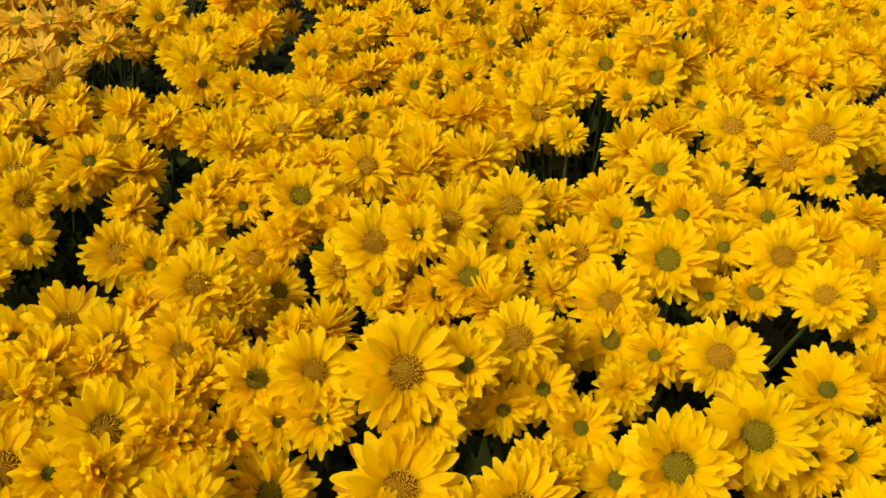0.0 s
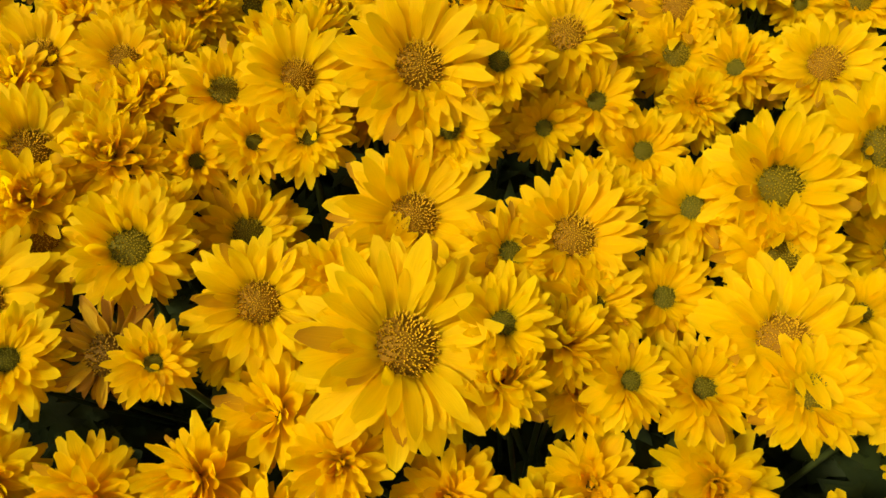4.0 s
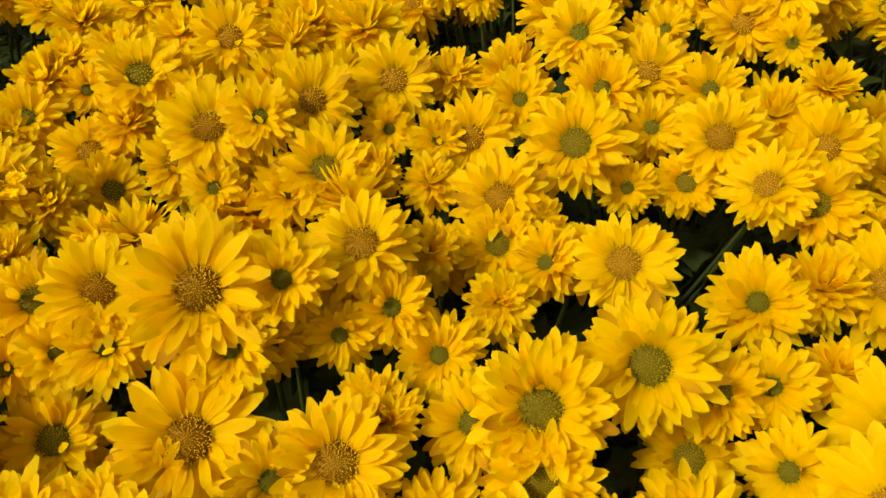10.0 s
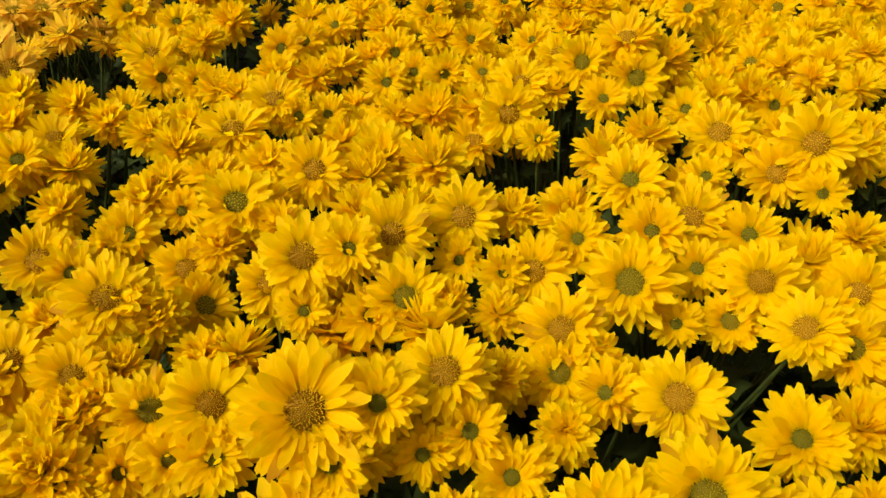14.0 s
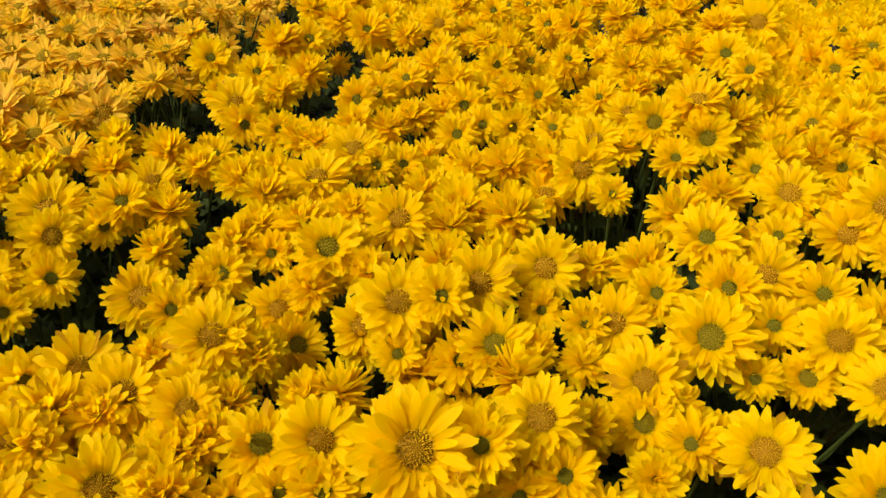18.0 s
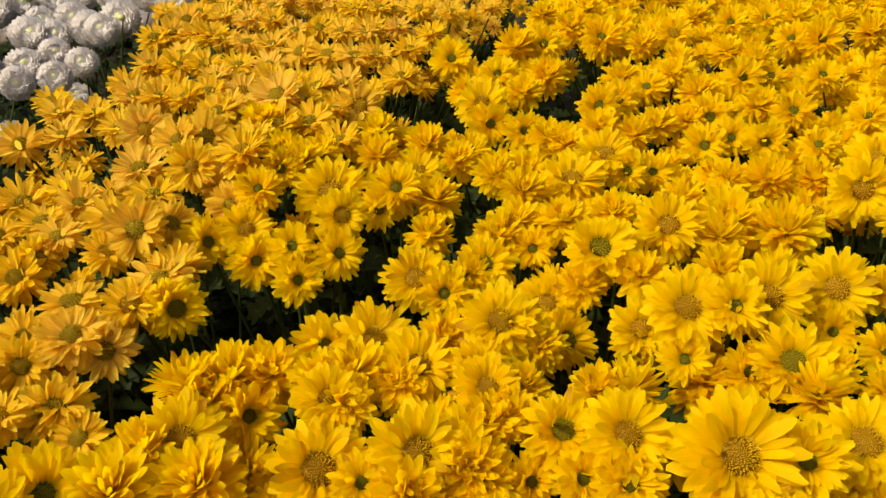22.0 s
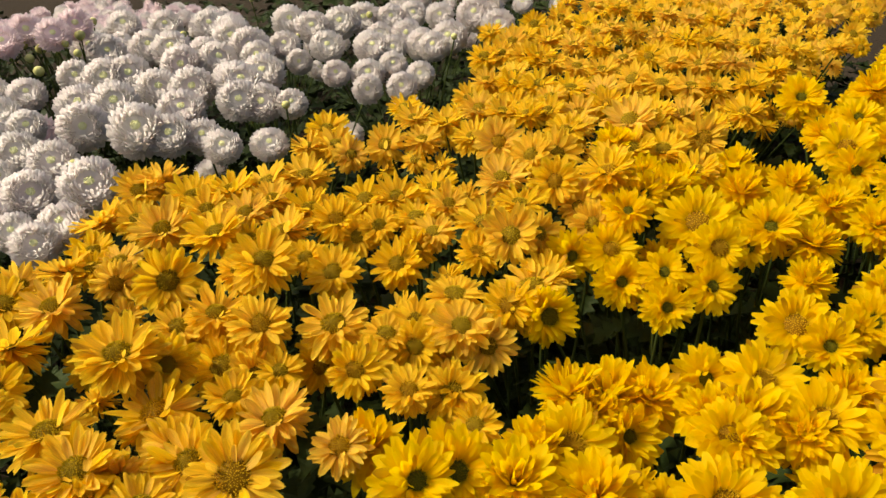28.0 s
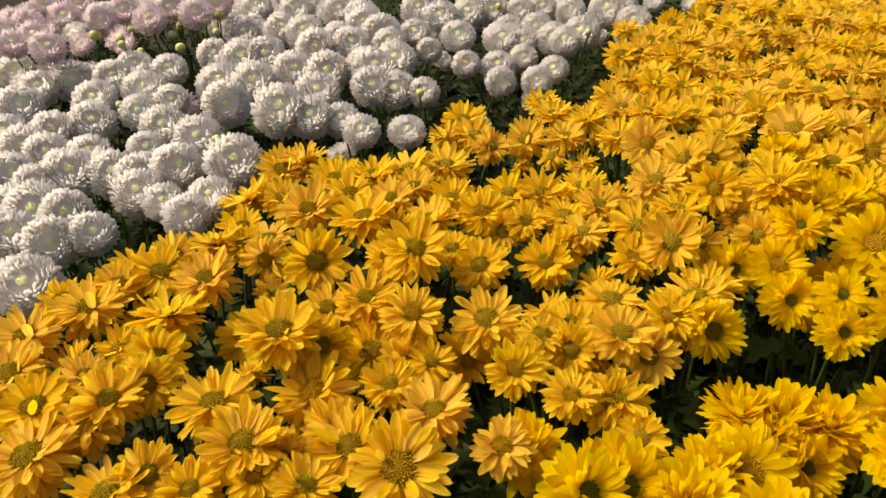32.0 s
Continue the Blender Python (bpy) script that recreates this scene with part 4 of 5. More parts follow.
p.bloom("dome", -0.491, 0.563, 0.666, 0.055, -43, 22)
p.bloom("dome", -0.456, 0.669, 0.679, 0.060, -82, 18)
p.bloom("dome", -0.411, 0.647, 0.671, 0.054, -103, 7)
p.bloom("dome", -0.489, 0.532, 0.665, 0.046, -59, 61)
p.bloom("dome", -0.483, 0.649, 0.683, 0.056, -75, 15)
p.bloom("dome", -0.483, 0.711, 0.684, 0.049, -41, 29)
p.bloom("dome", -0.492, 0.610, 0.685, 0.053, -116, 2)
p = orange_plant(-0.765, -0.002, 38)
p.bloom("dome", -0.724, 0.015, 0.674, 0.060, 15, 14)
p.bloom("bronze", -0.718, -0.006, 0.666, 0.052, 31, 21)
p.bloom("dome", -0.715, -0.046, 0.672, 0.071, -82, 6)
p.bloom("dome", -0.872, 0.008, 0.667, 0.065, -41, 13)
p.bloom("dome", -0.828, -0.021, 0.668, 0.069, -48, 14)
p.bloom("dome", -0.768, 0.016, 0.672, 0.043, -34, 21)
p.bloom("dome", -0.725, 0.044, 0.667, 0.053, -33, 63)
p.bloom("dome", -0.765, -0.024, 0.671, 0.064, -20, 13)
p = orange_plant(-0.499, 0.259, 39)
p.bloom("dome", -0.478, 0.308, 0.668, 0.059, -36, 18)
p.bloom("bronze", -0.468, 0.227, 0.669, 0.046, -43, 14)
p.bloom("bronze", -0.510, 0.218, 0.676, 0.048, -24, 33)
p.bloom("bronze", -0.478, 0.164, 0.664, 0.047, -45, 19)
p.bloom("dome", -0.445, 0.254, 0.661, 0.049, 18, 18)
p.bloom("dome", -0.502, 0.301, 0.640, 0.044, -63, 16)
p.bloom("dome", -0.521, 0.302, 0.662, 0.044, -60, 42)
p.bloom("dome", -0.574, 0.262, 0.666, 0.064, -50, 14)
p.bloom("dome", -0.506, 0.281, 0.655, 0.050, -48, 59)
p.bloom("dome", -0.529, 0.275, 0.664, 0.046, -10, 12)
p.bloom("dome", -0.583, 0.246, 0.628, 0.049, -36, 70)
p.bloom("dome", -0.457, 0.312, 0.653, 0.051, -56, 62)
p.bloom("dome", -0.522, 0.245, 0.658, 0.045, -36, 30)
p.bloom("dome", -0.419, 0.236, 0.651, 0.042, -58, 20)
p = orange_plant(-0.779, 0.800, 40)
p.bloom("dome", -0.660, 0.780, 0.656, 0.061, -50, 14)
p.bloom("dome", -0.702, 0.768, 0.660, 0.058, -59, 24)
p.bloom("dome", -0.743, 0.737, 0.663, 0.059, -62, 19)
p.bloom("dome", -0.809, 0.675, 0.662, 0.059, 5, 3)
p.bloom("dome", -0.856, 0.713, 0.658, 0.058, -28, 10)
p.bloom("dome", -0.810, 0.862, 0.655, 0.062, -14, 13)
p.bloom("dome", -0.788, 0.905, 0.655, 0.062, -81, 13)
p.bloom("dome", -0.784, 0.775, 0.659, 0.058, -43, 28)
p.bloom("dome", -0.727, 0.877, 0.655, 0.059, -31, 22)
p.bloom("dome", -0.679, 0.885, 0.652, 0.062, -49, 11)
p.bloom("dome", -0.706, 0.740, 0.663, 0.061, 16, 9)
p.bloom("dome", -0.687, 0.836, 0.653, 0.058, -96, 12)
p.bloom("dome", -0.765, 0.864, 0.656, 0.060, -15, 17)
p = orange_plant(-0.866, 0.423, 41)
p.bloom("dome", -0.797, 0.402, 0.668, 0.055, 8, 9)
p.bloom("dome", -0.972, 0.382, 0.664, 0.072, 147, 34)
p.bloom("dome", -0.894, 0.368, 0.666, 0.072, 6, 7)
p.bloom("dome", -0.851, 0.295, 0.670, 0.072, -46, 15)
p.bloom("dome", -0.847, 0.558, 0.663, 0.064, -35, 17)
p.bloom("dome", -0.840, 0.431, 0.666, 0.072, -111, 20)
p.bloom("dome", -0.813, 0.469, 0.665, 0.072, -9, 9)
p.bloom("dome", -0.844, 0.348, 0.670, 0.061, -37, 12)
p.bloom("dome", -0.862, 0.397, 0.667, 0.068, -38, 5)
p.bloom("dome", -0.793, 0.361, 0.672, 0.056, -47, 15)
p.bloom("dome", -0.905, 0.300, 0.666, 0.059, -6, 20)
p.bloom("dome", -0.979, 0.352, 0.662, 0.072, -42, 26)
p.bloom("dome", -0.914, 0.610, 0.655, 0.069, -29, 12)
p.bloom("dome", -0.881, 0.541, 0.661, 0.057, 66, 6)
p.bloom("dome", -0.801, 0.537, 0.665, 0.050, -27, 42)
p = orange_plant(-0.705, 0.284, 42)
p.bloom("dome", -0.678, 0.224, 0.666, 0.061, 15, 13)
p.bloom("dome", -0.761, 0.235, 0.667, 0.071, -23, 52)
p.bloom("dome", -0.759, 0.296, 0.689, 0.069, -118, 10)
p.bloom("dome", -0.666, 0.276, 0.694, 0.069, -32, 20)
p.bloom("dome", -0.641, 0.330, 0.658, 0.060, -59, 28)
p.bloom("dome", -0.731, 0.357, 0.668, 0.065, -166, 5)
p.bloom("dome", -0.702, 0.276, 0.675, 0.059, -55, 21)
p.bloom("dome", -0.676, 0.331, 0.664, 0.050, -66, 12)
p.bloom("dome", -0.703, 0.200, 0.658, 0.051, -12, 21)
p.bloom("dome", -0.735, 0.315, 0.677, 0.049, -104, 9)
p = orange_plant(-0.605, 0.156, 43)
p.bloom("bronze", -0.619, 0.119, 0.664, 0.072, -82, 14, True)
p.bloom("dome", -0.530, 0.155, 0.672, 0.060, -123, 4)
p.bloom("dome", -0.661, 0.127, 0.697, 0.072, -25, 9)
p.bloom("bronze", -0.504, 0.099, 0.681, 0.072, -41, 37, True)
p.bloom("bronze", -0.622, 0.226, 0.672, 0.060, -41, 22)
p.bloom("dome", -0.586, 0.208, 0.651, 0.043, -12, 22)
p.bloom("dome", -0.551, 0.098, 0.670, 0.059, -78, 21, True)
p.bloom("dome", -0.666, 0.203, 0.639, 0.052, -54, 32)
p.bloom("dome", -0.570, 0.104, 0.669, 0.055, 26, 18, True)
p.bloom("dome", -0.578, 0.158, 0.667, 0.047, -17, 6)
p.bloom("dome", -0.682, 0.138, 0.682, 0.067, -1, 10)
p.bloom("dome", -0.652, 0.155, 0.669, 0.054, -14, 77)
p.bloom("dome", -0.644, 0.196, 0.640, 0.068, -17, 27)
p.bloom("dome", -0.605, 0.200, 0.645, 0.054, -19, 60)
p = orange_plant(-0.791, 1.035, 44)
p.bloom("dome", -0.669, 0.970, 0.654, 0.056, -49, 13)
p.bloom("dome", -0.714, 0.975, 0.654, 0.058, -27, 11)
p.bloom("dome", -0.774, 1.005, 0.647, 0.059, -14, 6)
p.bloom("dome", -0.834, 1.025, 0.647, 0.063, -37, 16)
p.bloom("dome", -0.886, 1.023, 0.646, 0.065, -59, 26)
p.bloom("dome", -0.905, 1.094, 0.645, 0.068, -70, 29)
p.bloom("dome", -0.837, 1.106, 0.650, 0.061, -53, 4)
p.bloom("dome", -0.777, 1.086, 0.653, 0.058, -68, 8)
p.bloom("dome", -0.729, 1.087, 0.654, 0.057, -46, 14)
p.bloom("dome", -0.662, 1.033, 0.655, 0.053, -91, 12)
p.bloom("dome", -0.800, 1.009, 0.652, 0.068, -13, 14)
p.bloom("dome", -0.909, 1.005, 0.643, 0.069, -56, 19)
p = orange_plant(-0.557, 1.139, 45)
p.bloom("dome", -0.627, 1.051, 0.655, 0.053, -48, 32)
p.bloom("dome", -0.584, 1.043, 0.655, 0.055, -98, 18)
p.bloom("dome", -0.545, 1.063, 0.655, 0.059, -16, 14)
p.bloom("dome", -0.656, 1.174, 0.655, 0.052, -64, 16)
p.bloom("dome", -0.608, 1.160, 0.655, 0.055, -116, 16)
p.bloom("dome", -0.568, 1.163, 0.655, 0.054, -42, 15)
p.bloom("dome", -0.646, 1.296, 0.655, 0.055, -38, 10)
p.bloom("dome", -0.601, 1.295, 0.655, 0.054, -54, 9)
p.bloom("dome", -0.440, 1.051, 0.653, 0.053, -154, 12)
p.bloom("dome", -0.501, 1.071, 0.654, 0.054, -18, 18)
p.bloom("dome", -0.544, 1.042, 0.655, 0.053, -99, 12)
p.bloom("dome", -0.626, 1.077, 0.655, 0.055, -63, 18)
p.bloom("dome", -0.439, 1.161, 0.653, 0.052, -40, 9)
p.bloom("dome", -0.500, 1.171, 0.654, 0.053, -92, 27)
p.bloom("dome", -0.564, 1.183, 0.655, 0.054, -53, 22)
p.bloom("dome", -0.627, 1.165, 0.655, 0.054, -73, 18)
p.bloom("dome", -0.383, 1.197, 0.652, 0.048, -122, 10)
p = orange_plant(-0.600, 0.031, 46)
p.bloom("dome", -0.596, 0.049, 0.683, 0.064, -37, 15, True)
p.bloom("dome", -0.641, 0.057, 0.688, 0.064, 85, 5)
p.bloom("bronze", -0.574, 0.041, 0.675, 0.042, -23, 19)
p.bloom("dome", -0.637, -0.025, 0.675, 0.062, 180, 11, True)
p.bloom("dome", -0.597, 0.009, 0.676, 0.043, -34, 14)
p.bloom("dome", -0.581, 0.065, 0.667, 0.042, -38, 73)
p.bloom("dome", -0.545, 0.058, 0.673, 0.050, 39, 13, True)
p.bloom("dome", -0.629, -0.003, 0.676, 0.048, -7, 38, True)
p = orange_plant(-0.835, 1.241, 47)
p.bloom("dome", -0.904, 1.131, 0.646, 0.069, -65, 14)
p.bloom("dome", -0.922, 1.205, 0.647, 0.066, -40, 35)
p.bloom("dome", -0.890, 1.253, 0.650, 0.061, -41, 27)
p.bloom("dome", -0.816, 1.211, 0.652, 0.058, -100, 17)
p.bloom("dome", -0.763, 1.208, 0.653, 0.056, -42, 5)
p.bloom("dome", -0.708, 1.190, 0.654, 0.054, -8, 15)
p.bloom("dome", -0.930, 1.355, 0.651, 0.059, -155, 8)
p.bloom("dome", -0.869, 1.349, 0.652, 0.057, -78, 32)
p.bloom("dome", -0.811, 1.344, 0.653, 0.056, -64, 9)
p.bloom("dome", -0.750, 1.319, 0.654, 0.053, -60, 8)
p.bloom("dome", -0.699, 1.316, 0.654, 0.057, -49, 5)
p.bloom("dome", -0.773, 1.166, 0.653, 0.055, -54, 13)
p.bloom("dome", -0.864, 1.174, 0.650, 0.056, -44, 17)
p.bloom("dome", -0.988, 1.150, 0.641, 0.061, -95, 13)
p = orange_plant(-0.870, 0.162, 48)
p.bloom("dome", -0.794, 0.101, 0.670, 0.072, 147, 28)
p.bloom("dome", -0.871, 0.063, 0.667, 0.072, 17, 5)
p.bloom("dome", -0.825, 0.155, 0.667, 0.068, -46, 11)
p.bloom("dome", -0.873, 0.134, 0.666, 0.064, -3, 30)
p.bloom("bronze", -0.819, 0.215, 0.658, 0.055, -46, 70)
p.bloom("dome", -0.839, 0.235, 0.667, 0.053, -39, 8)
p.bloom("dome", -0.876, 0.198, 0.666, 0.062, 138, 29)
p.bloom("dome", -0.946, 0.281, 0.662, 0.072, -172, 23)
p.bloom("dome", -0.907, 0.125, 0.665, 0.057, 60, 14)
p.bloom("dome", -0.893, 0.160, 0.666, 0.052, 23, 28)
p.bloom("dome", -0.889, 0.099, 0.666, 0.055, -22, 15)
p.bloom("dome", -0.907, 0.053, 0.665, 0.054, -22, 11)
p.bloom("dome", -0.885, 0.234, 0.667, 0.055, -3, 7)
p.bloom("dome", -0.852, 0.213, 0.667, 0.050, -5, 17)
p = orange_plant(-0.647, 0.432, 49)
p.bloom("bronze", -0.696, 0.398, 0.668, 0.066, -39, 17)
p.bloom("dome", -0.598, 0.373, 0.655, 0.057, -69, 29)
p.bloom("dome", -0.577, 0.531, 0.681, 0.063, -15, 12)
p.bloom("dome", -0.589, 0.422, 0.668, 0.050, -48, 11)
p.bloom("dome", -0.747, 0.408, 0.665, 0.057, -43, 5)
p.bloom("dome", -0.706, 0.453, 0.664, 0.060, -48, 13)
p.bloom("dome", -0.674, 0.470, 0.666, 0.059, -12, 17)
p.bloom("dome", -0.643, 0.497, 0.670, 0.062, -130, 3)
p.bloom("dome", -0.653, 0.414, 0.663, 0.050, -60, 27)
p.bloom("dome", -0.625, 0.441, 0.667, 0.055, -9, 3)
p.bloom("dome", -0.606, 0.472, 0.671, 0.053, -31, 13)
p.bloom("dome", -0.668, 0.396, 0.655, 0.047, -52, 55)
p.bloom("dome", -0.596, 0.400, 0.657, 0.047, -36, 60)
orange_plant(-0.75, -0.05, 50)
orange_plant(-0.55, 1.50, 51)
orange_plant(-0.80, 1.50, 52)
orange_plant(-0.60, 1.75, 53)
orange_plant(-0.85, 1.75, 54)

# white bed
white = []
p = white_plant(-1.214, 1.185, 55)
p.bloom("white", -1.173, 1.118, 0.631, 0.065, -59, 52)
p.bloom("white", -1.351, 1.113, 0.643, 0.078, -58, 43)
p.bloom("white", -1.324, 1.157, 0.642, 0.077, -45, 47)
p.bloom("white", -1.092, 1.250, 0.642, 0.078, -61, 42)
p.bloom("white", -1.226, 1.093, 0.631, 0.060, -46, 40)
p.bloom("white", -1.271, 1.188, 0.640, 0.063, -46, 43)
p.bloom("white", -1.238, 1.225, 0.641, 0.063, -43, 43)
p.bloom("white", -1.168, 1.230, 0.640, 0.062, -57, 45)
p.bloom("white", -1.085, 1.293, 0.645, 0.067, -65, 42)
p = white_plant(-1.107, 1.010, 56)
p.bloom("white", -1.110, 0.918, 0.613, 0.064, -44, 34)
p.bloom("white", -1.212, 0.926, 0.655, 0.067, -38, 40)
p.bloom("white", -1.177, 1.015, 0.631, 0.069, -53, 30)
p.bloom("white", -1.198, 1.031, 0.626, 0.072, -38, 39)
p.bloom("white", -1.151, 0.878, 0.624, 0.053, -48, 48)
p.bloom("white", -1.095, 0.973, 0.616, 0.054, -43, 40)
p.bloom("white", -1.144, 1.036, 0.626, 0.057, -55, 42)
p.bloom("white", -1.096, 1.071, 0.628, 0.068, -69, 43)
p.bloom("white", -1.060, 1.112, 0.633, 0.074, -74, 44)
p.bloom("white", -1.064, 1.062, 0.629, 0.061, -62, 38)
p.bloom("white", -0.975, 0.904, 0.632, 0.050, -59, 45)
p.bloom("white", -0.997, 1.192, 0.643, 0.068, -54, 42)
p = white_plant(-1.402, 0.274, 57)
p.bloom("white", -1.405, 0.299, 0.653, 0.073, -16, 40)
p.bloom("white", -1.428, 0.247, 0.652, 0.067, -16, 44)
p.bloom("white", -1.399, 0.194, 0.650, 0.077, -15, 46)
p.bloom("white", -1.353, 0.207, 0.647, 0.067, -12, 41)
p.bloom("white", -1.368, 0.416, 0.659, 0.057, -25, 43)
p.bloom("white", -1.377, 0.362, 0.656, 0.060, -34, 44)
p.bloom("white", -1.483, 0.196, 0.653, 0.072, -22, 31)
p = white_plant(-1.051, 0.159, 58)
p.bloom("white", -1.130, 0.231, 0.636, 0.067, -26, 34)
p.bloom("white", -1.055, 0.097, 0.654, 0.061, -17, 57)
p.bloom("white", -1.034, 0.135, 0.654, 0.052, -8, 40)
p.bloom("white", -1.117, 0.076, 0.651, 0.063, -7, 34)
p.bloom("white", -0.967, 0.041, 0.662, 0.068, -20, 32)
p.bloom("white", -0.969, 0.214, 0.660, 0.052, -19, 43)
p.bloom("white", -0.988, 0.257, 0.657, 0.058, -39, 25)
p.bloom("white", -1.139, 0.146, 0.642, 0.064, -26, 45)
p.bloom("white", -1.056, 0.230, 0.646, 0.050, -38, 36)
p = white_plant(-1.693, 0.846, 59)
p.bloom("white", -1.654, 0.738, 0.657, 0.078, -24, 49)
p.bloom("white", -1.578, 0.786, 0.660, 0.078, -31, 36)
p.bloom("white", -1.720, 0.928, 0.656, 0.078, -28, 39)
p.bloom("white", -1.850, 0.906, 0.655, 0.078, -31, 35)
p.bloom("white", -1.743, 0.752, 0.656, 0.078, -30, 36)
p.bloom("white", -1.614, 0.968, 0.657, 0.078, -27, 38)
p = white_plant(-1.620, 0.389, 60)
p.bloom("white", -1.665, 0.379, 0.656, 0.078, -15, 60)
p.bloom("white", -1.606, 0.262, 0.655, 0.078, -1, 48)
p.bloom("white", -1.639, 0.487, 0.656, 0.072, -13, 33)
p.bloom("white", -1.483, 0.425, 0.656, 0.075, -23, 33)
p.bloom("white", -1.553, 0.512, 0.656, 0.065, -21, 37)
p.bloom("white", -1.842, 0.341, 0.656, 0.078, -17, 37)
p.bloom("white", -1.674, 0.321, 0.656, 0.073, -24, 34)
p.bloom("white", -1.506, 0.350, 0.655, 0.074, -38, 37)
p.bloom("white", -1.608, 0.428, 0.656, 0.069, -23, 41)
p = white_plant(-1.116, 0.696, 61)
p.bloom("white", -1.181, 0.686, 0.665, 0.078, -15, 32)
p.bloom("white", -1.219, 0.703, 0.657, 0.075, -33, 43)
p.bloom("white", -1.207, 0.582, 0.650, 0.078, -22, 32)
p.bloom("white", -1.210, 0.760, 0.653, 0.078, -46, 34)
p.bloom("white", -1.082, 0.700, 0.636, 0.052, -40, 39)
p.bloom("white", -0.938, 0.809, 0.646, 0.050, -57, 48)
p.bloom("white", -1.002, 0.796, 0.639, 0.050, -46, 61)
p.bloom("white", -1.123, 0.677, 0.641, 0.067, -56, 49)
p.bloom("white", -1.152, 0.654, 0.648, 0.071, -38, 47)
p = white_plant(-1.013, 0.487, 62)
p.bloom("white", -1.095, 0.438, 0.686, 0.078, -32, 40)
p.bloom("white", -0.984, 0.486, 0.663, 0.051, -43, 34)
p.bloom("white", -0.938, 0.525, 0.659, 0.051, -29, 31)
p.bloom("white", -1.033, 0.493, 0.667, 0.053, -41, 37)
p.bloom("white", -1.059, 0.461, 0.676, 0.064, -40, 39)
p = white_plant(-1.374, 0.880, 63)
p.bloom("white", -1.387, 0.850, 0.677, 0.078, -49, 47)
p.bloom("white", -1.334, 0.843, 0.668, 0.078, -38, 54)
p.bloom("white", -1.450, 1.057, 0.652, 0.078, -33, 36)
p.bloom("white", -1.310, 0.909, 0.654, 0.063, -45, 38)
p.bloom("white", -1.341, 0.771, 0.664, 0.071, -17, 41)
p.bloom("white", -1.382, 0.778, 0.668, 0.067, -34, 44)
p.bloom("white", -1.290, 0.822, 0.657, 0.066, -53, 39)
p.bloom("white", -1.241, 0.876, 0.638, 0.050, -45, 63)
p.bloom("white", -1.379, 1.054, 0.647, 0.075, -46, 43)
p.bloom("white", -1.501, 0.938, 0.662, 0.075, -32, 30)
p.bloom("white", -1.495, 0.782, 0.664, 0.078, -41, 37)
p = white_plant(-1.180, 0.341, 64)
p.bloom("white", -1.214, 0.426, 0.679, 0.071, -28, 64)
p.bloom("white", -1.139, 0.294, 0.645, 0.071, -11, 44)
p.bloom("white", -1.184, 0.261, 0.634, 0.069, -16, 41)
p.bloom("white", -1.068, 0.339, 0.653, 0.078, -24, 39)
p.bloom("white", -1.191, 0.358, 0.655, 0.070, -31, 43)
p.bloom("white", -1.276, 0.351, 0.657, 0.069, -34, 41)
p.bloom("white", -1.253, 0.307, 0.642, 0.055, -16, 41)
p = white_plant(-1.257, 0.175, 65)
p.bloom("white", -1.271, 0.203, 0.639, 0.078, -9, 38)
p.bloom("white", -1.232, 0.244, 0.632, 0.072, -20, 38)
p.bloom("white", -1.181, 0.125, 0.643, 0.078, -34, 44)
p.bloom("white", -1.326, 0.147, 0.647, 0.064, -9, 47)
p.bloom("white", -1.277, 0.158, 0.642, 0.055, -19, 45)
p.bloom("white", -1.299, 0.244, 0.642, 0.067, -10, 25)
p.bloom("white", -1.214, 0.107, 0.645, 0.065, -12, 29)
p = white_plant(-1.411, 0.611, 66)
p.bloom("white", -1.381, 0.720, 0.661, 0.078, -41, 52)
p.bloom("white", -1.480, 0.624, 0.657, 0.078, -38, 45)
p.bloom("white", -1.319, 0.540, 0.659, 0.078, -34, 40)
p.bloom("white", -1.264, 0.652, 0.655, 0.078, -39, 47)
p.bloom("white", -1.319, 0.621, 0.655, 0.078, -20, 41)
p.bloom("white", -1.375, 0.510, 0.659, 0.078, -35, 33)
p.bloom("white", -1.452, 0.655, 0.658, 0.078, -35, 45)
p.bloom("white", -1.554, 0.608, 0.657, 0.068, -30, 46)
white_plant(-1.50, 0.00, 67)
white_plant(-1.20, 1.55, 68)
white_plant(-1.40, 1.75, 69)
white_plant(-1.70, 1.20, 70)
white_plant(-1.05, 1.80, 71)
white_plant(-1.90, 0.10, 72)

# pink bed
pink = []
p = pink_plant(-1.702, 0.617, 73)
p.bloom("pink", -1.676, 0.653, 0.715, 0.070, -20, 47)
p.bloom("pink", -1.729, 0.581, 0.715, 0.070, -38, 38)
p = pink_plant(-1.913, 0.465, 74)
p.bloom("pink", -1.707, 0.370, 0.715, 0.069, -19, 42)
p.bloom("pink", -1.841, 0.532, 0.715, 0.070, -27, 58)
p.bloom("pink", -1.962, 0.505, 0.715, 0.070, -36, 42)
p.bloom("pink", -1.963, 0.429, 0.715, 0.070, -6, 43)
p.bloom("pink", -1.809, 0.341, 0.715, 0.066, 5, 35)
p.bloom("pink", -1.872, 0.596, 0.715, 0.070, -27, 49)
p.bloom("pink", -2.057, 0.577, 0.715, 0.070, -17, 40)
p.bloom("pink", -2.154, 0.537, 0.715, 0.070, -10, 42)
p.bloom("pink", -1.929, 0.372, 0.715, 0.070, -21, 43)
p.bloom("pink", -1.836, 0.393, 0.715, 0.068, -23, 39)
p = pink_plant(-1.748, 0.688, 75)
p.bloom("pink", -1.789, 0.658, 0.715, 0.070, -24, 54)
p.bloom("pink", -1.707, 0.718, 0.715, 0.070, -18, 49)
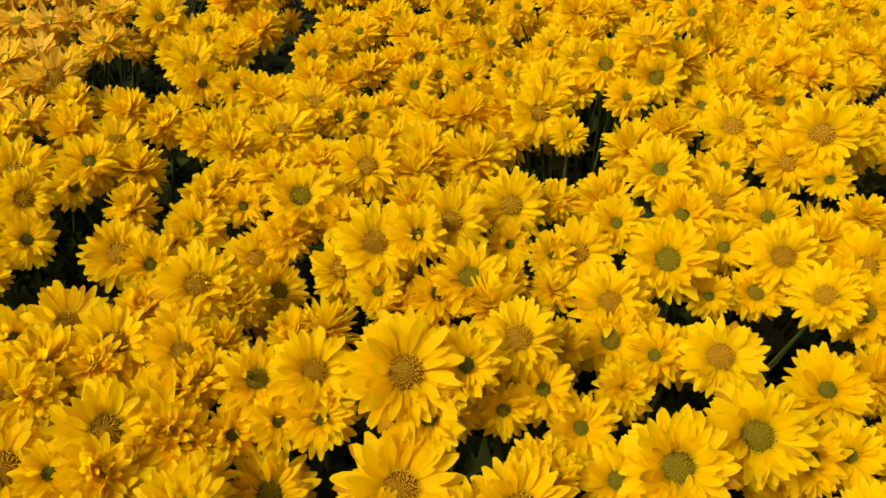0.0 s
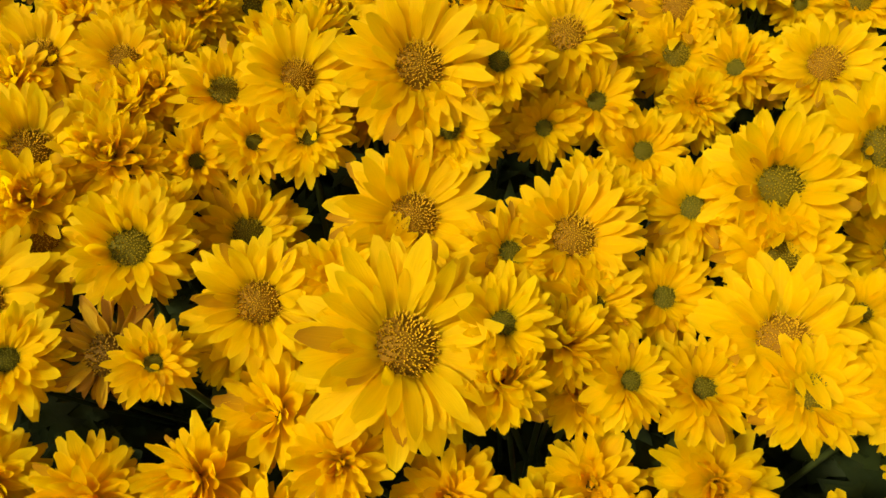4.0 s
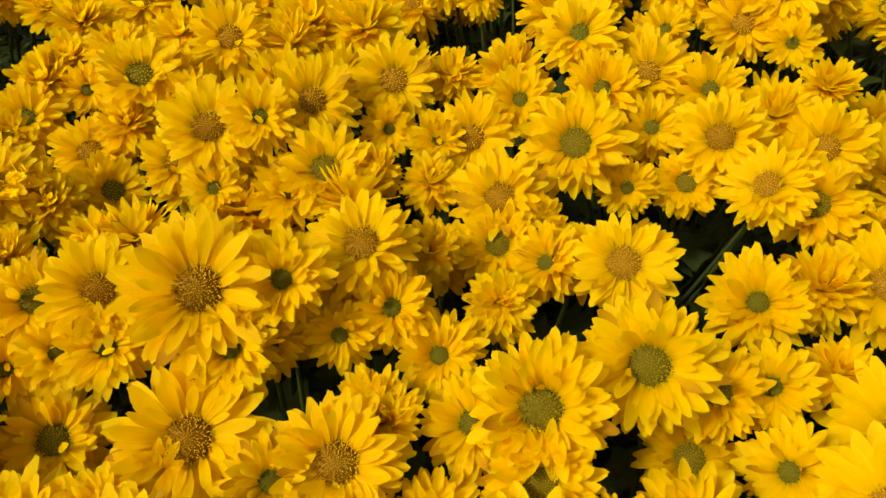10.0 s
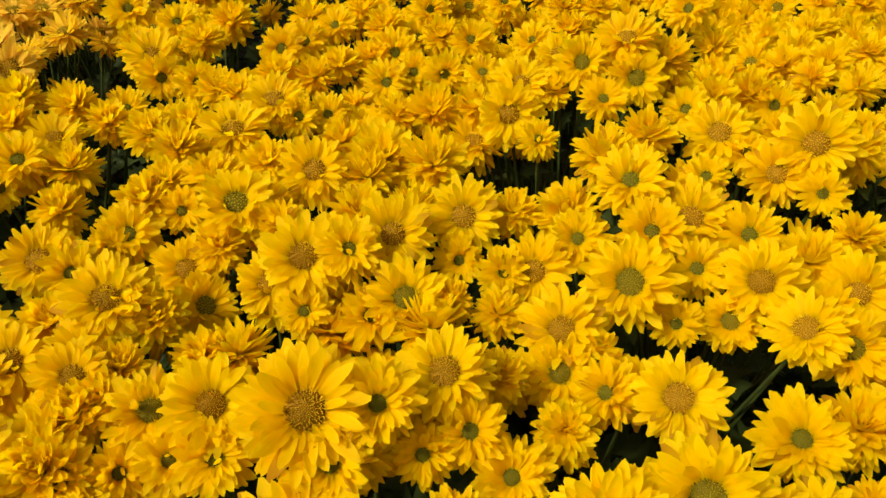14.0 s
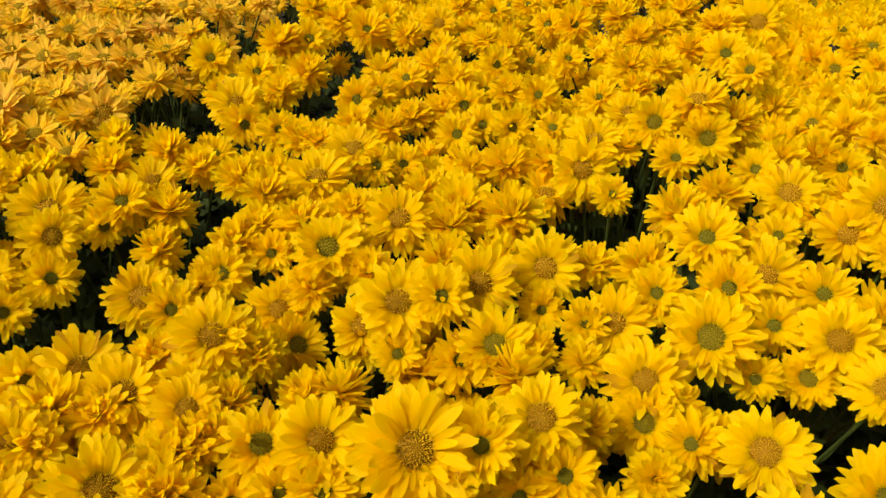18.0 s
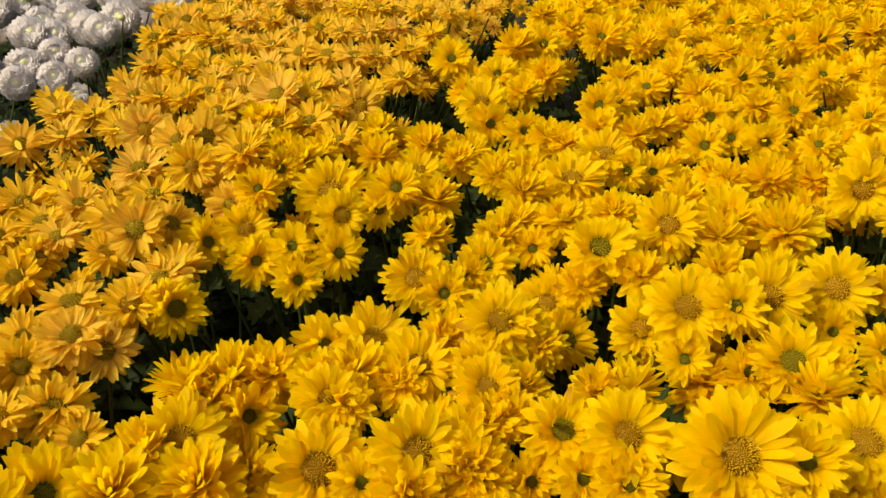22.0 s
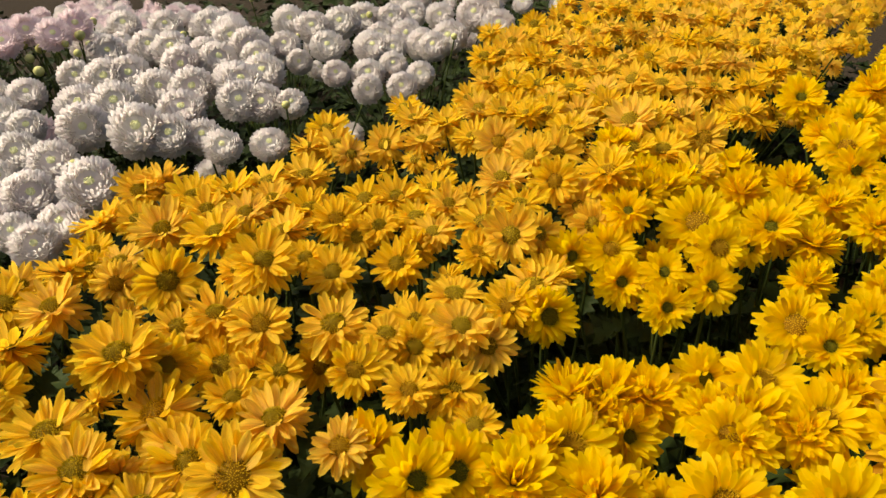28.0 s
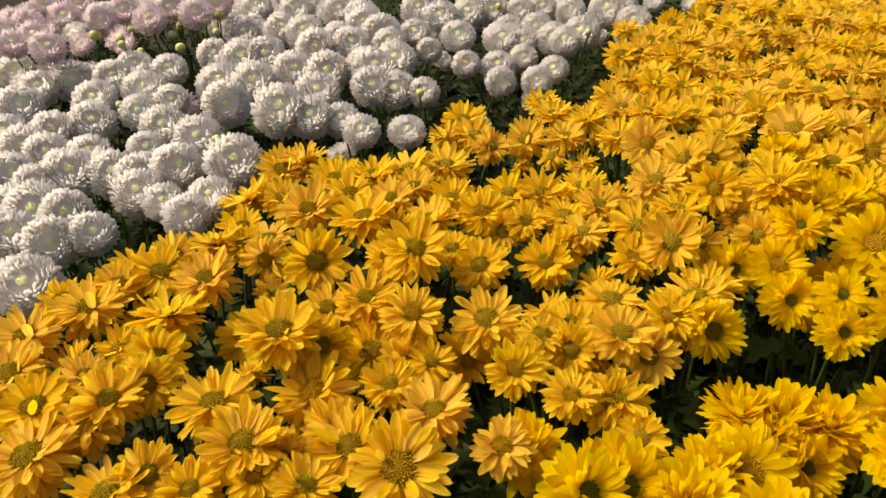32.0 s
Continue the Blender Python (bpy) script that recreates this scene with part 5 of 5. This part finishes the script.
pink_plant(-1.90, 0.80, 76)
pink_plant(-2.20, 0.50, 77)

# leafy plants behind the pale beds
green = []
for i, (x, y) in enumerate([(-1.75, 1.50), (-2.05, 1.40), (-2.00, 1.75), (-2.35, 1.30), (-1.65, 1.95), (-2.35, 1.70), (-1.30, 2.10), (-2.00, 2.10), (-2.65, 1.15), (-2.70, 1.55), (-2.65, 0.80), (-3.00, 1.05), (-2.35, 2.10), (-1.60, 2.30)]):
    green.append(Plant(x, y, "bushy dark green chrysanthemum plant without open flowers", "leafy chrysanthemums", 80 + i))

# more blossoms between the bushes
def beside(plants, kind, x, y, z, wide, az, tilt):
    """A blossom on the nearest of the plants."""
    min(plants, key=lambda p: (p.base.x - x) ** 2 + (p.base.y - y) ** 2).bloom(kind, x, y, z, wide, az, tilt)


beside(yellow, "open", -0.194, 0.195, 0.656, 0.066, -44, 32)
beside(yellow, "young", -0.172, 0.167, 0.657, 0.050, -42, 29)
beside(yellow, "ripe", -0.14, 0.221, 0.655, 0.060, -56, 30)
beside(yellow, "double", -0.193, 0.247, 0.656, 0.053, -51, 34)
beside(yellow, "young", -0.221, 0.246, 0.657, 0.043, -47, 36)
beside(yellow, "young", -0.116, 0.165, 0.657, 0.035, -53, 25)
beside(yellow, "open", -0.076, 0.424, 0.656, 0.051, -80, 41)
beside(yellow, "young", -0.045, 0.394, 0.66, 0.040, -83, 40)
beside(yellow, "double", -0.165, 0.275, 0.657, 0.053, -58, 35)
beside(yellow, "double", -0.255, 0.304, 0.656, 0.049, -49, 40)
beside(yellow, "double", -0.16, 0.4, 0.657, 0.059, -68, 42)
beside(yellow, "double", 0.061, 0.24, 0.658, 0.042, -65, 30)
beside(yellow, "double", 0.115, 0.308, 0.654, 0.041, -84, 35)
beside(orange, "dome", -0.448, 0.246, 0.659, 0.051, -41, 38)
beside(orange, "dome", -0.568, 0.632, 0.668, 0.068, -56, 51)
beside(orange, "bronze", -0.749, 0.066, 0.667, 0.057, -18, 43)
beside(yellow, "spent", -0.171, 0.339, 0.655, 0.052, -64, 30)
beside(yellow, "spent", -0.139, 0.175, 0.646, 0.050, -50, 40)

# spots between the bushes kept clear to fit the camera's view: place and radius
GAPS = []


def bare(x, y, r):
    GAPS.append((x, y, r))


bare(-0.069, 0.373, 0.011)
bare(-0.087, 0.413, 0.012)
bare(0.091, 0.556, 0.013)
bare(0.094, 0.620, 0.014)
bare(0.090, 0.518, 0.012)
bare(0.093, 0.578, 0.013)
bare(0.069, 0.442, 0.008)
bare(0.069, 0.492, 0.009)
bare(0.069, 0.424, 0.008)
bare(0.069, 0.471, 0.009)
bare(0.167, 0.362, 0.008)
bare(0.180, 0.401, 0.009)
bare(0.181, 0.362, 0.008)
bare(0.196, 0.401, 0.009)
bare(0.227, 0.344, 0.017)
bare(0.247, 0.381, 0.020)
bare(0.259, 0.344, 0.016)
bare(0.283, 0.381, 0.019)
bare(0.265, 0.514, 0.011)
bare(0.291, 0.573, 0.012)
bare(0.347, 0.495, 0.009)
bare(0.383, 0.552, 0.010)
bare(0.147, 0.642, 0.017)
bare(0.157, 0.717, 0.019)
bare(-0.382, 0.760, 0.015)
bare(-0.441, 0.851, 0.017)
bare(-0.361, 0.759, 0.016)
bare(-0.417, 0.850, 0.017)
bare(-0.206, 0.753, 0.009)
bare(-0.242, 0.843, 0.010)
bare(-0.225, 0.551, 0.007)
bare(-0.264, 0.615, 0.008)
bare(-0.215, 0.526, 0.006)
bare(-0.253, 0.587, 0.007)
bare(0.037, 0.260, 0.009)
bare(0.033, 0.286, 0.010)
bare(-0.132, 0.249, 0.004)
bare(-0.158, 0.273, 0.005)
bare(-0.123, 0.249, 0.004)
bare(-0.148, 0.273, 0.005)
bare(-0.114, 0.249, 0.004)
bare(-0.139, 0.273, 0.005)
bare(0.091, 0.528, 0.013)
bare(0.104, 0.600, 0.014)
bare(0.064, 0.423, 0.006)
bare(0.073, 0.481, 0.007)
bare(0.062, 0.404, 0.006)
bare(0.071, 0.459, 0.007)
bare(-0.087, 0.385, 0.009)
bare(-0.100, 0.437, 0.011)
bare(-0.134, 0.241, 0.006)
bare(-0.153, 0.274, 0.006)
bare(-0.126, 0.241, 0.006)
bare(-0.143, 0.274, 0.006)
bare(0.032, 0.251, 0.006)
bare(-0.301, 0.409, 0.012)
bare(-0.343, 0.464, 0.014)
bare(-0.284, 0.408, 0.012)
bare(-0.323, 0.464, 0.013)
bare(-0.309, 0.492, 0.010)
bare(-0.353, 0.559, 0.012)
bare(-0.295, 0.456, 0.009)
bare(-0.337, 0.518, 0.011)
bare(-0.232, 0.535, 0.007)
bare(-0.264, 0.608, 0.008)
bare(0.188, 0.411, 0.008)
bare(0.205, 0.410, 0.007)
bare(0.222, 0.337, 0.011)
bare(0.062, 0.164, 0.004)
bare(0.071, 0.185, 0.004)
bare(0.162, 0.225, 0.004)
bare(0.185, 0.255, 0.005)
bare(0.160, 0.218, 0.004)
bare(0.182, 0.247, 0.005)
bare(-0.069, 0.244, 0.004)
bare(-0.078, 0.277, 0.005)
bare(-0.061, 0.244, 0.004)
bare(-0.069, 0.277, 0.005)
bare(0.113, 0.277, 0.003)
bare(0.129, 0.314, 0.004)
bare(0.268, 0.505, 0.010)
bare(0.306, 0.575, 0.011)
bare(0.231, 0.332, 0.012)
bare(0.252, 0.330, 0.012)
bare(0.272, 0.378, 0.015)
bare(0.158, 0.351, 0.005)
bare(0.161, 0.403, 0.006)
bare(0.170, 0.350, 0.005)
bare(0.175, 0.401, 0.006)
bare(0.164, 0.220, 0.006)
bare(0.168, 0.248, 0.008)
bare(0.211, 0.203, 0.006)
bare(0.224, 0.228, 0.008)
bare(0.208, 0.189, 0.006)
bare(0.221, 0.212, 0.007)
bare(0.211, 0.174, 0.005)
bare(0.224, 0.194, 0.006)
bare(0.209, 0.166, 0.005)
bare(0.222, 0.184, 0.005)
bare(0.043, 0.257, 0.007)
bare(0.025, 0.292, 0.009)
bare(0.065, 0.253, 0.004)
bare(0.052, 0.286, 0.004)
bare(0.070, 0.252, 0.004)
bare(0.058, 0.286, 0.004)
bare(0.274, 0.261, 0.004)
bare(0.299, 0.296, 0.004)
bare(0.281, 0.260, 0.004)
bare(0.307, 0.295, 0.004)
bare(0.068, 0.401, 0.004)
bare(0.055, 0.462, 0.004)
bare(0.073, 0.400, 0.004)
bare(0.061, 0.461, 0.004)
bare(-0.352, 0.363, 0.024)
bare(-0.392, 0.403, 0.025)
bare(-0.298, 0.471, 0.011)
bare(-0.333, 0.523, 0.013)
bare(-0.283, 0.437, 0.011)
bare(-0.315, 0.485, 0.012)
bare(-0.260, 0.591, 0.014)
bare(-0.238, 0.390, 0.008)
bare(-0.265, 0.433, 0.009)
bare(-0.226, 0.391, 0.008)
bare(-0.252, 0.434, 0.009)
bare(-0.195, 0.919, 0.009)
bare(-0.218, 1.023, 0.011)
bare(-0.181, 0.920, 0.009)
bare(-0.202, 1.024, 0.010)
bare(-0.167, 0.920, 0.009)
bare(-0.186, 1.025, 0.010)
bare(-0.366, 1.022, 0.013)
bare(-0.408, 1.138, 0.015)
bare(-0.342, 1.022, 0.013)
bare(-0.382, 1.139, 0.015)
bare(-0.381, 0.770, 0.013)
bare(-0.425, 0.856, 0.016)
bare(-0.352, 0.771, 0.014)
bare(-0.392, 0.858, 0.015)
bare(-0.214, 0.749, 0.010)
bare(-0.238, 0.833, 0.010)
bare(-0.087, 0.377, 0.011)
bare(-0.097, 0.418, 0.012)
bare(0.086, 0.540, 0.019)
bare(0.141, 0.627, 0.015)
bare(0.158, 0.697, 0.016)
bare(0.167, 0.629, 0.014)
bare(0.187, 0.699, 0.016)
bare(0.064, 0.426, 0.008)
bare(0.286, 0.836, 0.009)
bare(0.320, 0.931, 0.009)
bare(0.167, 0.357, 0.011)
bare(0.187, 0.396, 0.012)
bare(0.172, 1.136, 0.013)
bare(0.192, 1.266, 0.015)
bare(0.192, 1.137, 0.013)
bare(0.215, 1.266, 0.014)
bare(0.279, 1.113, 0.012)
bare(0.312, 1.239, 0.013)
bare(0.296, 1.113, 0.012)
bare(0.331, 1.240, 0.014)
bare(-0.426, 0.674, 0.009)
bare(-0.475, 0.750, 0.010)
bare(-0.413, 0.675, 0.009)
bare(-0.461, 0.751, 0.010)
bare(-0.378, 0.369, 0.029)
bare(-0.407, 0.415, 0.033)
bare(-0.403, 0.285, 0.018)
bare(-0.435, 0.321, 0.021)
bare(-0.245, 0.385, 0.006)
bare(-0.258, 0.432, 0.006)
bare(-0.270, 0.588, 0.007)
bare(-0.287, 0.659, 0.009)
bare(-0.262, 0.558, 0.007)
bare(-0.278, 0.626, 0.008)
bare(-0.098, 0.376, 0.011)
bare(-0.196, 0.888, 0.020)
bare(-0.204, 0.993, 0.022)
bare(-0.226, 0.836, 0.013)
bare(-0.344, 1.203, 0.020)
bare(-0.369, 1.344, 0.023)
bare(-0.398, 1.139, 0.010)
bare(-0.354, 1.022, 0.009)
bare(-0.781, 0.508, 0.012)
bare(-0.856, 0.570, 0.014)
bare(-0.765, 0.513, 0.013)
bare(-0.838, 0.576, 0.014)
bare(-0.748, 0.518, 0.013)
bare(-0.819, 0.582, 0.013)
bare(-0.732, 0.524, 0.012)
bare(-0.801, 0.587, 0.014)
bare(-0.716, 0.529, 0.013)
bare(-0.783, 0.593, 0.014)
bare(-0.700, 0.534, 0.013)
bare(-0.765, 0.599, 0.013)
bare(-0.684, 0.539, 0.013)
bare(-0.747, 0.605, 0.012)
bare(-0.877, 0.859, 0.045)
bare(-0.962, 0.961, 0.045)
bare(-0.673, 0.349, 0.016)
bare(-0.736, 0.393, 0.018)
bare(-0.657, 0.355, 0.015)
bare(-0.718, 0.400, 0.017)
bare(-0.528, 0.185, 0.008)
bare(-0.575, 0.210, 0.010)
bare(-0.516, 0.174, 0.008)
bare(-0.561, 0.198, 0.009)
bare(-0.505, 0.164, 0.008)
bare(-0.548, 0.187, 0.009)
bare(-0.502, 0.147, 0.011)
bare(-0.545, 0.167, 0.012)
bare(-0.490, 0.137, 0.010)
bare(-0.532, 0.156, 0.012)
bare(-0.431, 0.306, 0.017)
bare(-0.452, 0.351, 0.019)
bare(-0.409, 0.322, 0.016)
bare(-0.428, 0.370, 0.018)
bare(-0.388, 0.339, 0.015)
bare(-0.404, 0.388, 0.017)
bare(-0.377, 0.347, 0.021)
bare(-0.362, 0.420, 0.021)
bare(-1.147, 0.368, 0.024)
bare(-1.250, 0.420, 0.030)
bare(-1.124, 0.382, 0.024)
bare(-1.224, 0.436, 0.028)
bare(-1.101, 0.396, 0.023)
bare(-1.198, 0.452, 0.024)
bare(-1.014, 0.546, 0.042)
bare(-1.101, 0.619, 0.044)
bare(-0.974, 0.570, 0.038)
bare(-1.057, 0.645, 0.045)
bare(-0.915, 0.656, 0.031)
bare(-0.992, 0.741, 0.038)
bare(-0.882, 0.675, 0.032)
bare(-0.954, 0.763, 0.033)
bare(-0.984, 0.139, 0.030)
bare(-1.068, 0.166, 0.032)
bare(-0.959, 0.157, 0.029)
bare(-1.040, 0.186, 0.031)
bare(-0.934, 0.175, 0.028)
bare(-1.012, 0.205, 0.032)
bare(-0.636, 0.369, 0.015)
bare(-0.680, 0.422, 0.016)
bare(-0.622, 0.379, 0.014)
bare(-0.664, 0.433, 0.015)
bare(-0.738, 0.518, 0.011)
bare(-0.794, 0.587, 0.013)
bare(-0.724, 0.526, 0.011)
bare(-0.711, 0.535, 0.011)
bare(-0.764, 0.607, 0.012)
bare(-0.697, 0.544, 0.010)
bare(-0.749, 0.616, 0.013)
bare(-0.684, 0.552, 0.011)
bare(-0.734, 0.626, 0.012)
bare(-0.671, 0.561, 0.011)
bare(-0.719, 0.635, 0.012)
bare(-0.657, 0.569, 0.010)
bare(-0.704, 0.644, 0.012)
bare(-0.661, 0.010, 0.016)
bare(-0.708, 0.022, 0.017)
bare(-0.517, 0.193, 0.013)
bare(-0.547, 0.226, 0.013)
bare(-1.648, 0.573, 0.045)
bare(-1.807, 0.649, 0.045)
bare(-1.592, 0.600, 0.045)
bare(-1.745, 0.679, 0.045)
bare(-1.523, 0.279, 0.030)
bare(-1.668, 0.322, 0.030)
bare(-1.500, 0.292, 0.028)
bare(-1.643, 0.336, 0.032)
bare(-1.478, 0.305, 0.027)
bare(-1.618, 0.350, 0.032)
bare(-1.456, 0.318, 0.025)
bare(-1.594, 0.365, 0.028)
bare(-1.070, 0.725, 0.037)
bare(-1.156, 0.844, 0.041)
bare(-1.646, 1.026, 0.040)
bare(-1.896, 0.638, 0.051)
bare(-1.863, 0.556, 0.036)
bare(-0.970, 0.101, 0.023)
bare(-1.002, 0.159, 0.025)
bare(-1.037, 0.450, 0.015)
bare(-1.052, 0.209, 0.013)
bare(-1.040, 0.424, 0.015)
bare(-1.356, 0.285, 0.013)
bare(-1.178, 0.755, 0.029)


# ---- blossoms that fill the bushes between and below the marked ones ----
def line(points, y):
    return float(np.interp(y, [p[1] for p in points], [p[0] for p in points]))


YELLOW_EDGE = [(-0.38, 0.10), (-0.40, 0.25), (-0.385, 0.36), (-0.44, 0.47), (-0.49, 0.54), (-0.44, 0.64), (-0.37, 0.76), (-0.38, 0.88), (-0.36, 1.07), (-0.35, 1.40)]
ORANGE_EDGE = [(-0.88, 0.02), (-0.95, 0.12), (-0.96, 0.27), (-0.86, 0.48), (-0.85, 0.72), (-0.88, 1.00), (-0.96, 1.32)]
MARKED = np.array(BLOOMS)


def surface(x, y):
    """The height of the blossoms about (x, y)."""
    w = 1 / ((MARKED[:, 0] - x) ** 2 + (MARKED[:, 1] - y) ** 2 + 0.0009) ** 1.5
    return float((w @ MARKED[:, 2] + 0.66 * 23) / (w.sum() + 23))


def fill(plants, kinds, x0, x1, y0, y1, step, wide, clear, sink, inside, seed):
    rng = random.Random(seed)
    here = [list(b) for b in BLOOMS]
    for i in range(int((x1 - x0) / step)):
        for j in range(int((y1 - y0) / step)):
            x, y = x0 + (i + rng.uniform(0.1, 0.9)) * step, y0 + (j + rng.uniform(0.1, 0.9)) * step
            d = wide * rng.uniform(0.82, 1.15)
            if not inside(x, y) or any((x - g) ** 2 + (y - h) ** 2 < (r + 0.5 * d) ** 2 for g, h, r in GAPS):
                continue
            if any(abs(x - b[0]) < 0.1 and (x - b[0]) ** 2 + (y - b[1]) ** 2 < (clear * 0.5 * (d + b[3])) ** 2 for b in here):
                continue
            near = min(plants, key=lambda p: (p.base.x - x) ** 2 + (p.base.y - y) ** 2)
            out = math.degrees(math.atan2(y - near.base.y - 0.05, x - near.base.x))
            off = math.hypot(x - near.base.x, y - near.base.y)
            z = surface(x, y) - sink * rng.uniform(0.4, 1.3) - min(0.035, 0.40 * max(0.0, off - 0.08))
            close = [b[2] for b in MARKED if abs(x - b[0]) < 0.06 and abs(y - b[1]) < 0.06]
            z = min([z] + [c - 0.018 for c in close])
            near.place((FAR if y > 0.55 else SMALL)[rng.choice(kinds)][rng.randrange(VARIANTS)], x, y, z, d, rng.choice((out, out, -90)) + rng.uniform(-40, 40), min(55, 260 * off) + rng.uniform(0, 14))
            here.append([x, y, z, d])


fill(yellow, ["double", "double", "double", "double", "ripe"], -0.52, 0.72, 0.02, 1.62, 0.024, 0.056, 0.50, 0.018, lambda x, y: x > line(YELLOW_EDGE, y) + 0.02, 1)
fill(orange, ["dome", "dome", "bronze"], -1.04, -0.34, -0.12, 1.80, 0.026, 0.052, 0.62, 0.024, lambda x, y: line(ORANGE_EDGE, y) + 0.02 < x < line(YELLOW_EDGE, y) - 0.02, 2)
fill(white, ["white"], -1.62, -0.98, -0.10, 1.90, 0.044, 0.060, 1.18, 0.066, lambda x, y: x < line(ORANGE_EDGE, y) - 0.14 and not (x < -1.42 and 0.2 < y < 0.75), 3)
fill(pink, ["pink", "pink", "white"], -2.40, -1.42, 0.10, 1.20, 0.040, 0.062, 0.72, 0.012, lambda x, y: x < -1.42 - 0.5 * abs(y - 0.5), 4)

# flower buds among the pale plants
rng = random.Random(21)
for plant in pink[:3]:
    for _ in range(9):
        plant.bud(plant.base.x + rng.uniform(-0.13, 0.16), plant.base.y + rng.uniform(-0.15, 0.10), 0.69 + rng.uniform(-0.02, 0.015), rng.uniform(0.014, 0.021))
for plant in white:
    plant.bud(plant.base.x + rng.uniform(-0.10, 0.10), plant.base.y + rng.uniform(-0.10, 0.10), 0.655, rng.uniform(0.010, 0.015))

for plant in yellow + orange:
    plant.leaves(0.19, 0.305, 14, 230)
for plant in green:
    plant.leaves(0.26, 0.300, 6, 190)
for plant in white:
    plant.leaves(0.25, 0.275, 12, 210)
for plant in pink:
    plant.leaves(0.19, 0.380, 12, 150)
